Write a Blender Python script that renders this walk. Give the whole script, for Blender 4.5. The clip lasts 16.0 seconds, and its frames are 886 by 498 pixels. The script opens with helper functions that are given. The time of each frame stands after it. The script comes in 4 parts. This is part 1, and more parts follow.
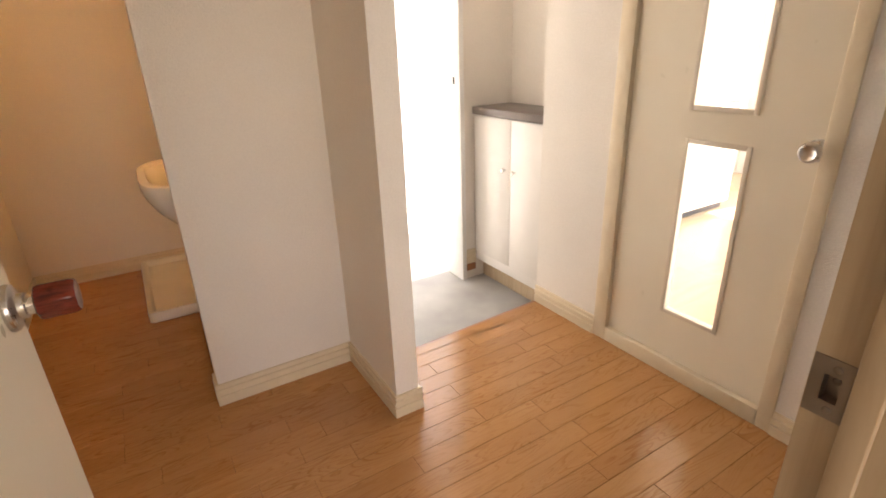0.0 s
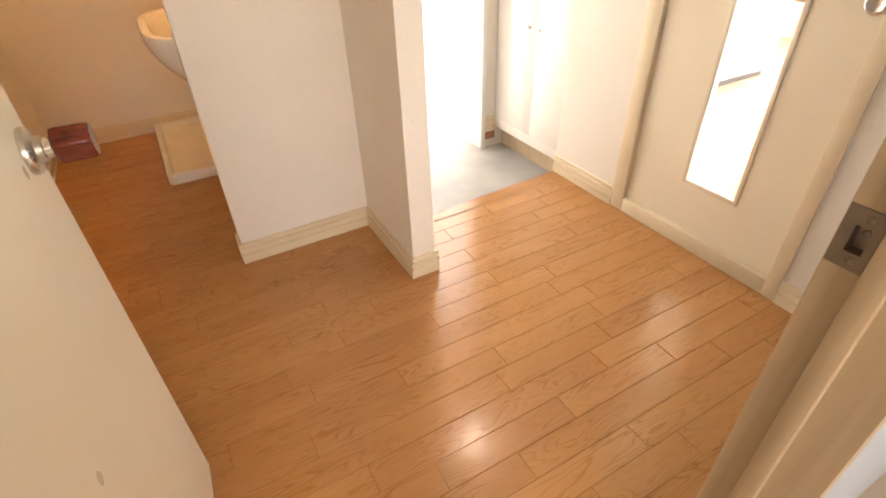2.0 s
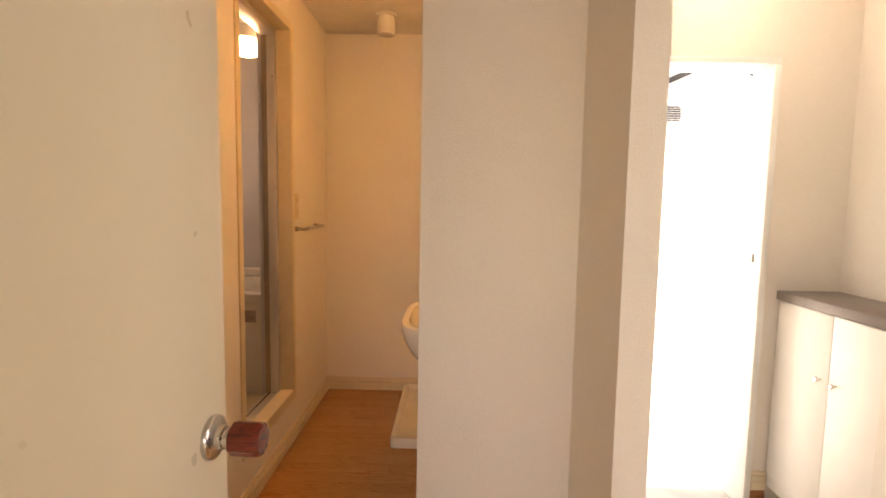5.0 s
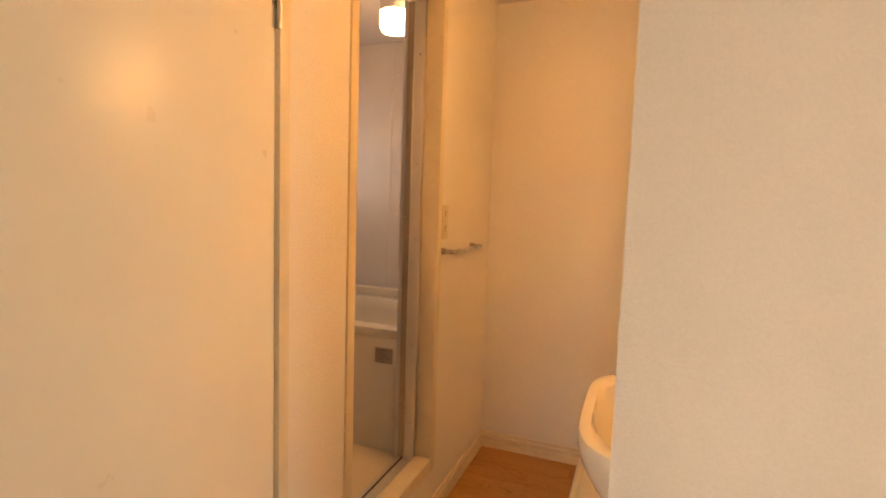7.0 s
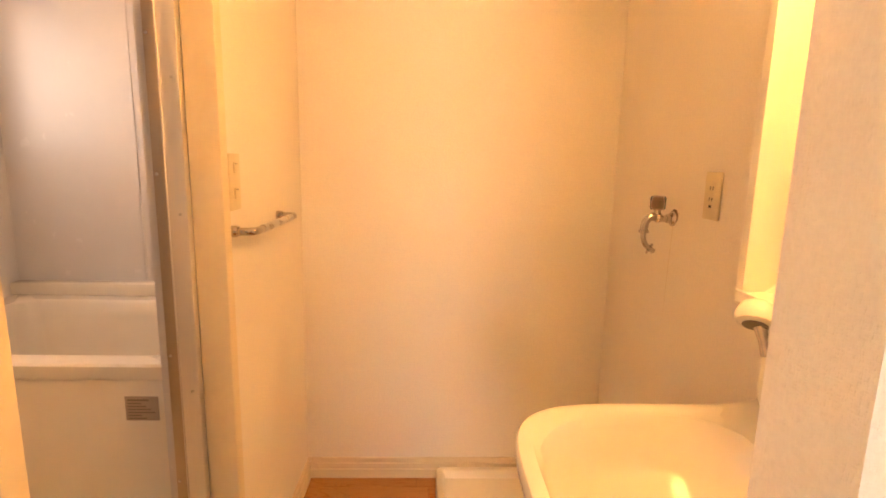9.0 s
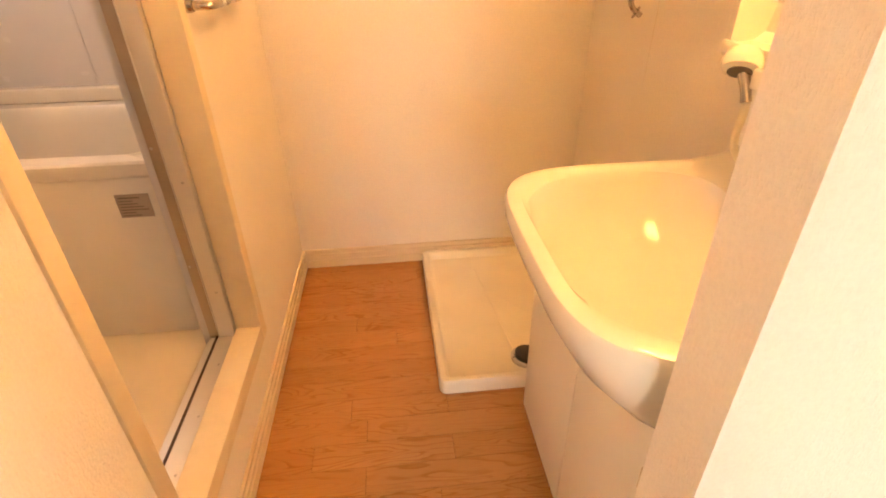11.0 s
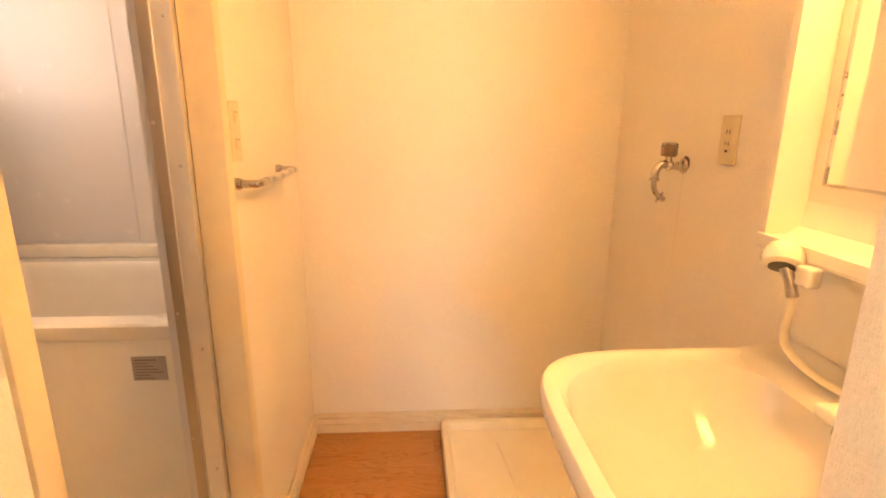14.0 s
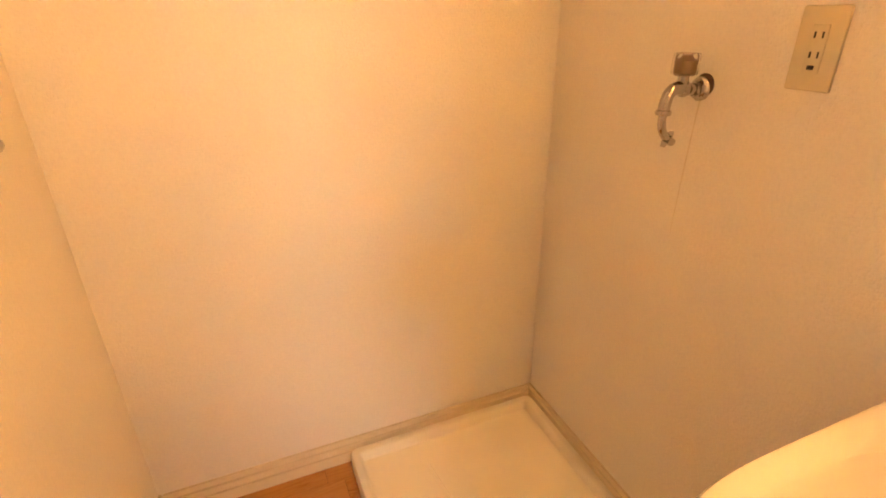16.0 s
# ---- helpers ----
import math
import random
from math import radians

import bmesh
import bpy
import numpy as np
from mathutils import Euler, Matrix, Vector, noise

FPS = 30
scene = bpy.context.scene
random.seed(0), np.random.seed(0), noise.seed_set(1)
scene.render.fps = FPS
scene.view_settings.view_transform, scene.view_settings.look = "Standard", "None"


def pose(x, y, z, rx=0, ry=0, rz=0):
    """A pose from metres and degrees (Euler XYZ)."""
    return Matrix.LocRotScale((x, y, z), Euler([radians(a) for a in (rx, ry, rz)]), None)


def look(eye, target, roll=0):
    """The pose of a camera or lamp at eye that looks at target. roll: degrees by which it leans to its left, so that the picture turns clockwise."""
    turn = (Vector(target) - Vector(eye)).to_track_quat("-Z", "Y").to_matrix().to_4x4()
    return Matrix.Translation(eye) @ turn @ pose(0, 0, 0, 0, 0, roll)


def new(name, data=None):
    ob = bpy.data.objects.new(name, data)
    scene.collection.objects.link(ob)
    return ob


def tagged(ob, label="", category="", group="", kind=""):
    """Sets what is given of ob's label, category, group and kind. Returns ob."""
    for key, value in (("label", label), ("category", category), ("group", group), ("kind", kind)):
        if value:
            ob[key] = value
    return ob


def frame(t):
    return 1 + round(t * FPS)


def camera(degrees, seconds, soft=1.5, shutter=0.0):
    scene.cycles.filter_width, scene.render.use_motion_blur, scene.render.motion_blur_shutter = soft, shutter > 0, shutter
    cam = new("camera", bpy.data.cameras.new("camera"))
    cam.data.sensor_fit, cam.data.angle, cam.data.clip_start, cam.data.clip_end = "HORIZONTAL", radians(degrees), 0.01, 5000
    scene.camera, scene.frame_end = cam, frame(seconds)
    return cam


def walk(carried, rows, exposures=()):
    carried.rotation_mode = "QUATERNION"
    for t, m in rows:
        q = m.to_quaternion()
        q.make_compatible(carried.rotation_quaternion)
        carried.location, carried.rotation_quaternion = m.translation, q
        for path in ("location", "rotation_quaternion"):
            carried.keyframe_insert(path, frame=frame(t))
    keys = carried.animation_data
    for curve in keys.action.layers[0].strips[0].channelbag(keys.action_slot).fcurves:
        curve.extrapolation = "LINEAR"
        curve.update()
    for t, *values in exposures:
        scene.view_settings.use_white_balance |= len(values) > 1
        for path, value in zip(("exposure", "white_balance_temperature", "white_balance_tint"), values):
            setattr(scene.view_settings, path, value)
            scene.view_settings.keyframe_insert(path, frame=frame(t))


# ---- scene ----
cam = camera(82.9, 16.0, soft=1.8)
PATH = [
    (0, (0.062, 0.235, 1.231), (1.019, 1.824, 0.483), -2.0),
    (0.5, (0.062, 0.232, 1.219), (0.967, 1.786, 0.343), -1.9),
    (1, (0.061, 0.232, 1.207), (0.908, 1.732, 0.193), -1.9),
    (1.5, (0.057, 0.233, 1.195), (0.842, 1.667, 0.042), -2.1),
    (2, (0.053, 0.236, 1.196), (0.825, 1.655, 0.016), -2.0),
    (2.5, (0.047, 0.24, 1.214), (0.881, 1.747, 0.197), -1.8),
    (3, (0.049, 0.234, 1.239), (0.949, 1.869, 0.519), -1.7),
    (3.5, (0.05, 0.216, 1.258), (0.969, 1.943, 0.842), -1.8),
    (4, (0.062, 0.204, 1.269), (0.941, 1.975, 0.967), -1.7),
    (4.5, (0.123, 0.283, 1.277), (0.597, 2.216, 1.08), -1.7),
    (5, (0.233, 0.348, 1.28), (0.205, 2.34, 1.099), 1.0),
    (5.2, (0.257, 0.373, 1.277), (0.109, 2.358, 1.081), 1.3),
    (7.5, (0.071, 1.332, 1.328), (-0.679, 3.178, 1.158), 1.9),
    (8, (-0.02, 1.529, 1.328), (-0.491, 3.466, 1.167), 2.7),
    (8.5, (-0.057, 1.673, 1.318), (-0.35, 3.638, 1.089), 2.9),
    (9, (-0.116, 1.762, 1.31), (-0.049, 3.731, 0.968), 1.2),
    (9.5, (-0.139, 1.767, 1.282), (0.072, 3.691, 0.775), 0.9),
    (10, (-0.141, 1.754, 1.264), (0.102, 3.602, 0.54), 0.6),
    (10.2, (-0.149, 1.746, 1.256), (0.081, 3.567, 0.462), 0.3),
    (12.3, (-0.16, 1.713, 1.228), (-0.039, 3.301, 0.019), -0.8),
    (12.5, (-0.161, 1.725, 1.232), (-0.038, 3.39, 0.131), -0.6),
    (13, (-0.175, 1.732, 1.247), (-0.039, 3.559, 0.444), 0.3),
    (13.5, (-0.177, 1.751, 1.269), (-0.053, 3.668, 0.711), 0.4),
    (14, (-0.18, 1.79, 1.277), (-0.055, 3.725, 0.786), 0.5),
    (14.5, (-0.196, 1.924, 1.3), (0.127, 3.847, 0.854), -0.9),
    (15, (-0.193, 2.173, 1.305), (0.26, 4.05, 0.781), 0.2),
    (15.5, (-0.207, 2.362, 1.302), (0.301, 4.176, 0.629), 0.3),
    (16, (-0.228, 2.477, 1.289), (0.464, 4.154, 0.448), -0.6),
]
walk(cam, [(t, look(eye, target, roll)) for t, eye, target, roll in PATH],
     exposures=[(0, 2.20, 7000, 16), (1.0, 2.42, 7050, 14), (2.0, 2.78, 7100, 14), (3.0, 2.90, 7200, 12), (3.5, 2.82, 7200, 12), (4.2, 2.60, 7300, 14), (5.0, 2.36, 7700, 17), (7.5, 2.78, 8400, 18),
                (8.5, 3.30, 7900, 19), (9.0, 3.53, 7800, 17), (12.5, 3.74, 7600, 15), (14.5, 3.80, 7500, 12), (16.0, 3.56, 7650, 14)])

# strengths of the lamps
KITCHEN_W, ROOM_W, BATH_W, ENTRANCE_W = 50.0, 11.5, 0.05, 6.0
GLOBE, HALL_GLOBE, VANITY_LAMP, FROST_GLOW = 6.3, 10.0, 5.5, 0.20
XBW_LAMP = -1.69

# ---------- light ----------
world = bpy.data.worlds.new("sky")
scene.world = world
world.use_nodes = True
wn = world.node_tree.nodes
sky = wn.new("ShaderNodeTexSky")
sky.sky_type, sky.sun_disc = "NISHITA", False
sky.sun_elevation, sky.sun_rotation = radians(53), radians(107)
world.node_tree.links.new(sky.outputs[0], wn["Background"].inputs[0])
wn["Background"].inputs[1].default_value = 0.15

sun = new("sun", bpy.data.lights.new("sun", "SUN"))
sun.data.energy, sun.data.angle, sun.data.color = 5.0, radians(0.5), (1.0, 0.95, 0.87)
sun.matrix_world = look((0, 0, 0), (-0.58, 0.18, -0.795))


def window_light(name, eye, target, w, h, power, color):
    lamp = new(name, bpy.data.lights.new(name, "AREA"))
    lamp.data.shape, lamp.data.size, lamp.data.size_y = "RECTANGLE", w, h
    lamp.data.energy, lamp.data.color = power, color
    lamp.matrix_world = look(eye, target)


window_light("kitchen_window_light", (4.98, 0.25, 1.05), (2, 0.6, 0.9), 3.2, 1.9, KITCHEN_W, (1.0, 0.97, 0.92))
window_light("entrance_sky_light", (1.60, 3.30, 0.95), (1.60, 1.5, 0.90), 1.6, 2.1, ENTRANCE_W, (1.0, 0.97, 0.93))
# warm fill added behind the start to brighten the hall; its window is unseen
window_light("room_fill_light", (-0.2, -2.58, 1.4), (-0.1, 0, 1.2), 1.8, 1.0, ROOM_W, (1.0, 0.83, 0.68))
window_light("bath_window_light", (XBW_LAMP, 3.18, 1.58), (-0.7, 3.18, 1.4), 0.78, 0.48, BATH_W, (0.80, 0.88, 1.0))


# ---------- materials ----------
class Mat:
    """A node material with a Principled shader and a few helpers."""

    def __init__(self, name, color, rough=0.5, metal=0.0, spec=0.5):
        self.m = bpy.data.materials.new(name)
        self.m.use_nodes = True
        self.n, self.l = self.m.node_tree.nodes, self.m.node_tree.links
        self.b = self.n["Principled BSDF"]
        self.b.inputs["Base Color"].default_value = (*color, 1)
        self.b.inputs["Roughness"].default_value = rough
        self.b.inputs["Metallic"].default_value = metal
        self.b.inputs["Specular IOR Level"].default_value = spec

    def coords(self, scale=(1, 1, 1)):
        c = self.n.new("ShaderNodeTexCoord")
        mp = self.n.new("ShaderNodeMapping")
        mp.inputs["Scale"].default_value = scale
        self.l.new(c.outputs["Object"], mp.inputs["Vector"])
        return mp.outputs[0]

    def noise(self, scale, detail=4, vec=None, rough=0.5, dist=0.0):
        t = self.n.new("ShaderNodeTexNoise")
        t.inputs["Scale"].default_value, t.inputs["Detail"].default_value = scale, detail
        t.inputs["Roughness"].default_value, t.inputs["Distortion"].default_value = rough, dist
        self.l.new(vec if vec is not None else self.coords(), t.inputs["Vector"])
        return t.outputs["Fac"]

    def ramp(self, fac, stops):
        r = self.n.new("ShaderNodeValToRGB")
        while len(r.color_ramp.elements) < len(stops):
            r.color_ramp.elements.new(0.5)
        for e, (p, c) in zip(r.color_ramp.elements, stops):
            e.position, e.color = p, (*c, 1)
        self.l.new(fac, r.inputs["Fac"])
        return r.outputs["Color"]

    def mix(self, fac, a, b, mode="MIX"):
        x = self.n.new("ShaderNodeMix")
        x.data_type, x.blend_type = "RGBA", mode
        for sock, val in ((x.inputs[0], fac), (x.inputs[6], a), (x.inputs[7], b)):
            if isinstance(val, (float, int)):
                sock.default_value = val
            elif isinstance(val, tuple):
                sock.default_value = (*val, 1)
            else:
                self.l.new(val, sock)
        return x.outputs[2]

    def math(self, op, a, b=0.0):
        x = self.n.new("ShaderNodeMath")
        x.operation = op
        for sock, val in ((x.inputs[0], a), (x.inputs[1], b)):
            if isinstance(val, (float, int)):
                sock.default_value = val
            else:
                self.l.new(val, sock)
        return x.outputs[0]

    def color(self, sock):
        self.l.new(sock, self.b.inputs["Base Color"])
        return self

    def rough(self, sock):
        self.l.new(sock, self.b.inputs["Roughness"])
        return self

    def bump(self, sock, strength=0.3, distance=0.001):
        bp = self.n.new("ShaderNodeBump")
        bp.inputs["Strength"].default_value, bp.inputs["Distance"].default_value = strength, distance
        self.l.new(sock, bp.inputs["Height"])
        self.l.new(bp.outputs[0], self.b.inputs["Normal"])
        return self


def tone(c, k):
    return tuple(min(1.0, v * k) for v in c)


def plain(name, c, rough=0.5, metal=0.0, spec=0.5, grime=0.94, scale=9.0, fine=0.0, distance=0.0004):
    """A painted, moulded or metal surface with faint blotches and fine relief."""
    m = Mat(name, c, rough, metal, spec)
    big = m.noise(scale, 4)
    m.color(m.ramp(big, [(0.3, tone(c, grime)), (0.7, tone(c, 1.02))]))
    r = m.noise(scale * 4, 3)
    m.rough(m.math("ADD", m.math("MULTIPLY", r, 0.12), rough - 0.06))
    if fine:
        m.bump(m.noise(fine, 3), 0.25, distance)
    return m.m


def wallpaper(name, c):
    """Woven wallpaper: short crossing threads in relief, with faint stains."""
    m = Mat(name, c, 0.82, 0.0, 0.25)
    a = m.noise(1.0, 3, m.coords((340, 340, 120)), 0.6)
    b = m.noise(1.0, 3, m.coords((120, 120, 360)), 0.6)
    h = m.math("ADD", m.math("MULTIPLY", a, 0.6), m.math("MULTIPLY", b, 0.5))
    lump = m.noise(150, 3)
    h = m.math("ADD", h, m.math("MULTIPLY", lump, 0.6))
    big = m.noise(2.2, 4)
    base = m.ramp(big, [(0.3, tone(c, 0.965)), (0.7, tone(c, 1.01))])
    weave = m.ramp(h, [(0.55, (0.93, 0.93, 0.93)), (1.0, (1.0, 1.0, 1.0))])
    m.color(m.mix(1.0, base, weave, "MULTIPLY"))
    m.bump(h, 0.9, 0.0022)
    return m.m


def grained(name, c, dark, scale=(3, 3, 60), rough=0.45, amount=1.0):
    """Printed wood grain stretched along one axis."""
    m = Mat(name, c, rough, 0.0, 0.4)
    g = m.noise(1.0, 6, m.coords(scale), 0.65, 0.6)
    m.color(m.ramp(g, [(0.30, dark), (0.62, c)]))
    m.bump(g, 0.12, 0.0004)
    return m.m


def boards(name, c_lo, c_hi, line, rough=0.16):
    """Varnished oak-look boards: each board its own tone, cathedral grain and fine pores along x."""
    m = Mat(name, c_hi, rough, 0.0, 0.5)
    info = m.n.new("ShaderNodeObjectInfo")
    rnd = info.outputs["Random"]
    c = m.n.new("ShaderNodeTexCoord")
    off = m.n.new("ShaderNodeVectorMath")
    off.operation = "MULTIPLY_ADD"
    comb = m.n.new("ShaderNodeCombineXYZ")
    m.l.new(m.math("MULTIPLY", rnd, 37.0), comb.inputs[0])
    m.l.new(m.math("MULTIPLY", rnd, 91.0), comb.inputs[1])
    m.l.new(comb.outputs[0], off.inputs[2])
    m.l.new(c.outputs["Object"], off.inputs[0])
    off.inputs[1].default_value = (1, 1, 1)

    def scaled(v):
        mp = m.n.new("ShaderNodeMapping")
        mp.inputs["Scale"].default_value = v
        m.l.new(off.outputs[0], mp.inputs["Vector"])
        return mp.outputs[0]
    field = m.noise(1.0, 2, scaled((2.6, 17, 1)), 0.45, 0.5)
    lines = m.math("FRACT", m.math("MULTIPLY", field, 13.0))
    rings = m.ramp(lines, [(0.0, line), (0.10, tone(line, 1.08)), (0.30, (0.97, 0.96, 0.95)), (0.92, (1, 1, 1)), (1.0, line)])
    veil = m.ramp(m.noise(1.0, 2, scaled((3.1, 8, 1))), [(0.40, (0.25, 0.25, 0.25)), (0.60, (1, 1, 1))])
    pores = m.noise(1.0, 3, scaled((22, 420, 1)), 0.6)
    pore = m.ramp(pores, [(0.30, (0.80, 0.76, 0.70)), (0.46, (1, 1, 1))])
    base = m.ramp(m.math("ADD", m.math("MULTIPLY", rnd, 0.26), m.math("MULTIPLY", m.noise(1.0, 4, scaled((2.2, 9, 1))), 0.6)), [(0.25, c_lo), (0.8, c_hi)])
    m.color(m.mix(0.55, m.mix(m.math("MULTIPLY", veil, 0.9), base, rings, "MULTIPLY"), pore, "MULTIPLY"))
    m.rough(m.math("ADD", m.math("MULTIPLY", m.noise(14, 4), 0.16), rough - 0.06))
    m.bump(pores, 0.10, 0.0003)
    return m.m


def emitter(name, c, strength):
    m = Mat(name, c, 0.4)
    m.b.inputs["Emission Color"].default_value = (*c, 1)
    m.b.inputs["Emission Strength"].default_value = strength
    return m.m


def glass(name, rough):
    m = Mat(name, (1, 1, 1), rough)
    m.b.inputs["Transmission Weight"].default_value = 1.0
    m.b.inputs["IOR"].default_value = 1.45
    return m.m


PAPER = wallpaper("wallpaper", (0.83, 0.785, 0.72))
# room wallpaper with its dim, cool light put into the colour
PAPER_COOL_SHADE = wallpaper("wallpaper_room", (0.50, 0.54, 0.58))
CEILING = plain("ceiling_paper", (0.80, 0.77, 0.72), 0.9, spec=0.2, fine=260, distance=0.001)
DOOR = plain("cream_door", (0.82, 0.75, 0.61), 0.30, grime=0.965, scale=3.0, fine=420, distance=0.0003)
BEAD = plain("glazing_bead", (0.74, 0.66, 0.54), 0.35, grime=0.95)
TRIM = grained("pale_trim", (0.74, 0.64, 0.47), (0.69, 0.585, 0.42), (9, 9, 9))
TRIM_TAN = grained("tan_trim", (0.50, 0.385, 0.25), (0.43, 0.32, 0.20), (40, 40, 1.5))
BOARD = boards("varnished_boards", (0.43, 0.208, 0.075), (0.53, 0.285, 0.110), (0.75, 0.65, 0.54))
KFLOOR = grained("kitchen_floor", (0.56, 0.44, 0.30), (0.48, 0.37, 0.24), (3, 30, 3), 0.2)
SUBFLOOR = plain("joint_dark", (0.16, 0.08, 0.032), 0.7)
CARPET = plain("room_floor", (0.52, 0.44, 0.33), 0.6, fine=300)
CONCRETE = plain("concrete", (0.40, 0.39, 0.37), 0.62, grime=0.72, scale=5.0, fine=90, distance=0.001)
PAVING = plain("sunny_paving", (0.66, 0.65, 0.62), 0.7, grime=0.9, scale=3.0, fine=80, distance=0.001)
PLASTER = plain("white_render", (0.82, 0.81, 0.79), 0.8, fine=120, distance=0.001)
NOSING = grained("brown_nosing", (0.36, 0.16, 0.07), (0.25, 0.10, 0.04), (3, 50, 50), 0.3)
CABINET = plain("white_laminate", (0.80, 0.77, 0.72), 0.35, grime=0.97)
GREYTOP = grained("grey_laminate", (0.20, 0.165, 0.145), (0.15, 0.12, 0.105), (60, 3, 3), 0.35)
FRAMEWHITE = plain("white_steel_paint", (0.82, 0.82, 0.80), 0.35)
STEEL = plain("brushed_steel", (0.58, 0.56, 0.53), 0.28, 1.0, grime=0.94, scale=6, fine=900, distance=0.00003)
CHROME = plain("chrome", (0.55, 0.51, 0.47), 0.10, 1.0, grime=0.92, scale=60)
ALU = plain("anodised_aluminium", (0.74, 0.71, 0.67), 0.42, 0.75, grime=0.96, scale=4, fine=700, distance=0.00003)
# bronze-brown steel, darkened further for the dark reflection it carries
STRIKE = plain("bronze_dark_steel", (0.27, 0.23, 0.195), 0.35, 1.0, grime=0.9, scale=30)
ALU_TAN = plain("tan_aluminium", (0.46, 0.38, 0.29), 0.34, 0.9, grime=0.94, scale=6, fine=600, distance=0.00003)
DARKBROWN = plain("dark_brown", (0.07, 0.035, 0.022), 0.6)
DARK = plain("black_rubber", (0.02, 0.018, 0.016), 0.6)
DARKGREY = plain("dark_grey_plastic", (0.12, 0.10, 0.085), 0.5)
DARKSTEEL = plain("dark_steel", (0.05, 0.05, 0.055), 0.5)
KNOBWOOD = grained("polished_red_wood", (0.17, 0.028, 0.016), (0.045, 0.010, 0.008), (30, 30, 160), 0.12)
WHITE = plain("white_plastic", (0.80, 0.78, 0.73), 0.4)
PLASTIC = plain("cream_plastic", (0.81, 0.775, 0.69), 0.22, grime=0.97)
BEIGE = plain("beige_plastic", (0.55, 0.44, 0.29), 0.4)
SWITCH = plain("switch_beige", (0.65, 0.57, 0.40), 0.35, grime=0.95, scale=30)
VANITY = plain("vanity_white", (0.80, 0.77, 0.70), 0.42, grime=0.98, scale=2.0)
CERAMIC = plain("cream_ceramic", (0.71, 0.685, 0.63), 0.08, grime=0.98)
HOSE = plain("cream_hose", (0.78, 0.72, 0.58), 0.35)
PAN = plain("ivory_pan", (0.81, 0.76, 0.65), 0.30, grime=0.95, scale=6)
BATHFLOOR = plain("bath_floor_pan", (0.66, 0.58, 0.43), 0.35, grime=0.93, scale=5, fine=300, distance=0.0004)
TUB = plain("tub_cream", (0.78, 0.73, 0.64), 0.20, grime=0.97)
BATHPANEL = plain("bath_panel", (0.64, 0.62, 0.615), 0.25, grime=0.97, scale=4, fine=260, distance=0.0003)
LABEL = plain("label_tan", (0.40, 0.33, 0.265), 0.5)
INK = plain("label_ink", (0.22, 0.17, 0.135), 0.6)
GLASS = glass("clear_glass", 0.0)
ACRYLIC = glass("smoky_acrylic", 0.06)
FROST = emitter("frosted_daylight", (1.0, 0.96, 0.97), FROST_GLOW)
BROWNCORE = plain("brown_core", (0.36, 0.23, 0.15), 0.3)
STAIN = plain("rust_stain", (0.735, 0.66, 0.55), 0.8, grime=0.88, scale=60)
MIRROR = Mat("mirror", (0.92, 0.92, 0.90), 0.01, 1.0).m
LIT = emitter("lit_opal", (1.0, 0.60, 0.30), GLOBE)
LITHALL = emitter("lit_hall_opal", (1.0, 0.84, 0.68), HALL_GLOBE)
LITWARM = emitter("lit_warm_tube", (1.0, 0.53, 0.18), VANITY_LAMP)


# ---------- small builders ----------
def rotz(a):
    return Matrix.Rotation(radians(a), 4, "Z")


def empty(name):
    return new(name)


def part(name, bm, material, parent=None, label="", smooth=False):
    """Links a bmesh as one mesh object, under a thing or a part."""
    bmesh.ops.recalc_face_normals(bm, faces=bm.faces)
    me = bpy.data.meshes.new(name)
    bm.to_mesh(me)
    bm.free()
    if smooth:
        me.polygons.foreach_set("use_smooth", [True] * len(me.polygons))
        me.set_sharp_from_angle(angle=radians(38))
    me.materials.append(material)
    ob = new(name, me)
    if parent is not None:
        ob.parent = parent
    if label:
        ob["label"] = label
    return ob


def add_box(bm, lo, hi, bevel=0.0, seg=2, m=None):
    lo, hi = Vector(lo), Vector(hi)
    c, s = (lo + hi) / 2, hi - lo
    mat = Matrix.Translation(c) @ Matrix.Diagonal((s.x, s.y, s.z, 1))
    if m is not None:
        mat = m @ mat
    vs = bmesh.ops.create_cube(bm, size=1.0, matrix=mat)["verts"]
    if bevel > 0:
        es = list({e for v in vs for e in v.link_edges})
        bmesh.ops.bevel(bm, geom=es, offset=bevel, segments=seg, profile=0.5, affect="EDGES")


def box(name, lo, hi, material, parent=None, bevel=0.0, seg=2, label="", m=None):
    bm = bmesh.new()
    add_box(bm, lo, hi, bevel, seg, m)
    return part(name, bm, material, parent, label, smooth=bevel > 0)


def boxes(name, list_of, material, parent=None, bevel=0.0, label=""):
    bm = bmesh.new()
    for lo, hi in list_of:
        add_box(bm, lo, hi, bevel)
    return part(name, bm, material, parent, label, smooth=bevel > 0)


def add_turned(bm, profile, m=None, n=32, cap=True):
    """A turned solid round its z axis; profile: (radius, height) from bottom to top."""
    m = m or Matrix.Identity(4)
    rings = []
    for r, z in profile:
        r = max(r, 0.0004)
        rings.append([bm.verts.new(m @ Vector((r * math.cos(2 * math.pi * i / n), r * math.sin(2 * math.pi * i / n), z))) for i in range(n)])
    for a, b in zip(rings, rings[1:]):
        for i in range(n):
            bm.faces.new((a[i], a[(i + 1) % n], b[(i + 1) % n], b[i]))
    if cap:
        bm.faces.new(rings[0][::-1])
        bm.faces.new(rings[-1])


def turned(name, profile, material, parent=None, m=None, n=32, label=""):
    bm = bmesh.new()
    add_turned(bm, profile, m, n)
    return part(name, bm, material, parent, label, smooth=True)


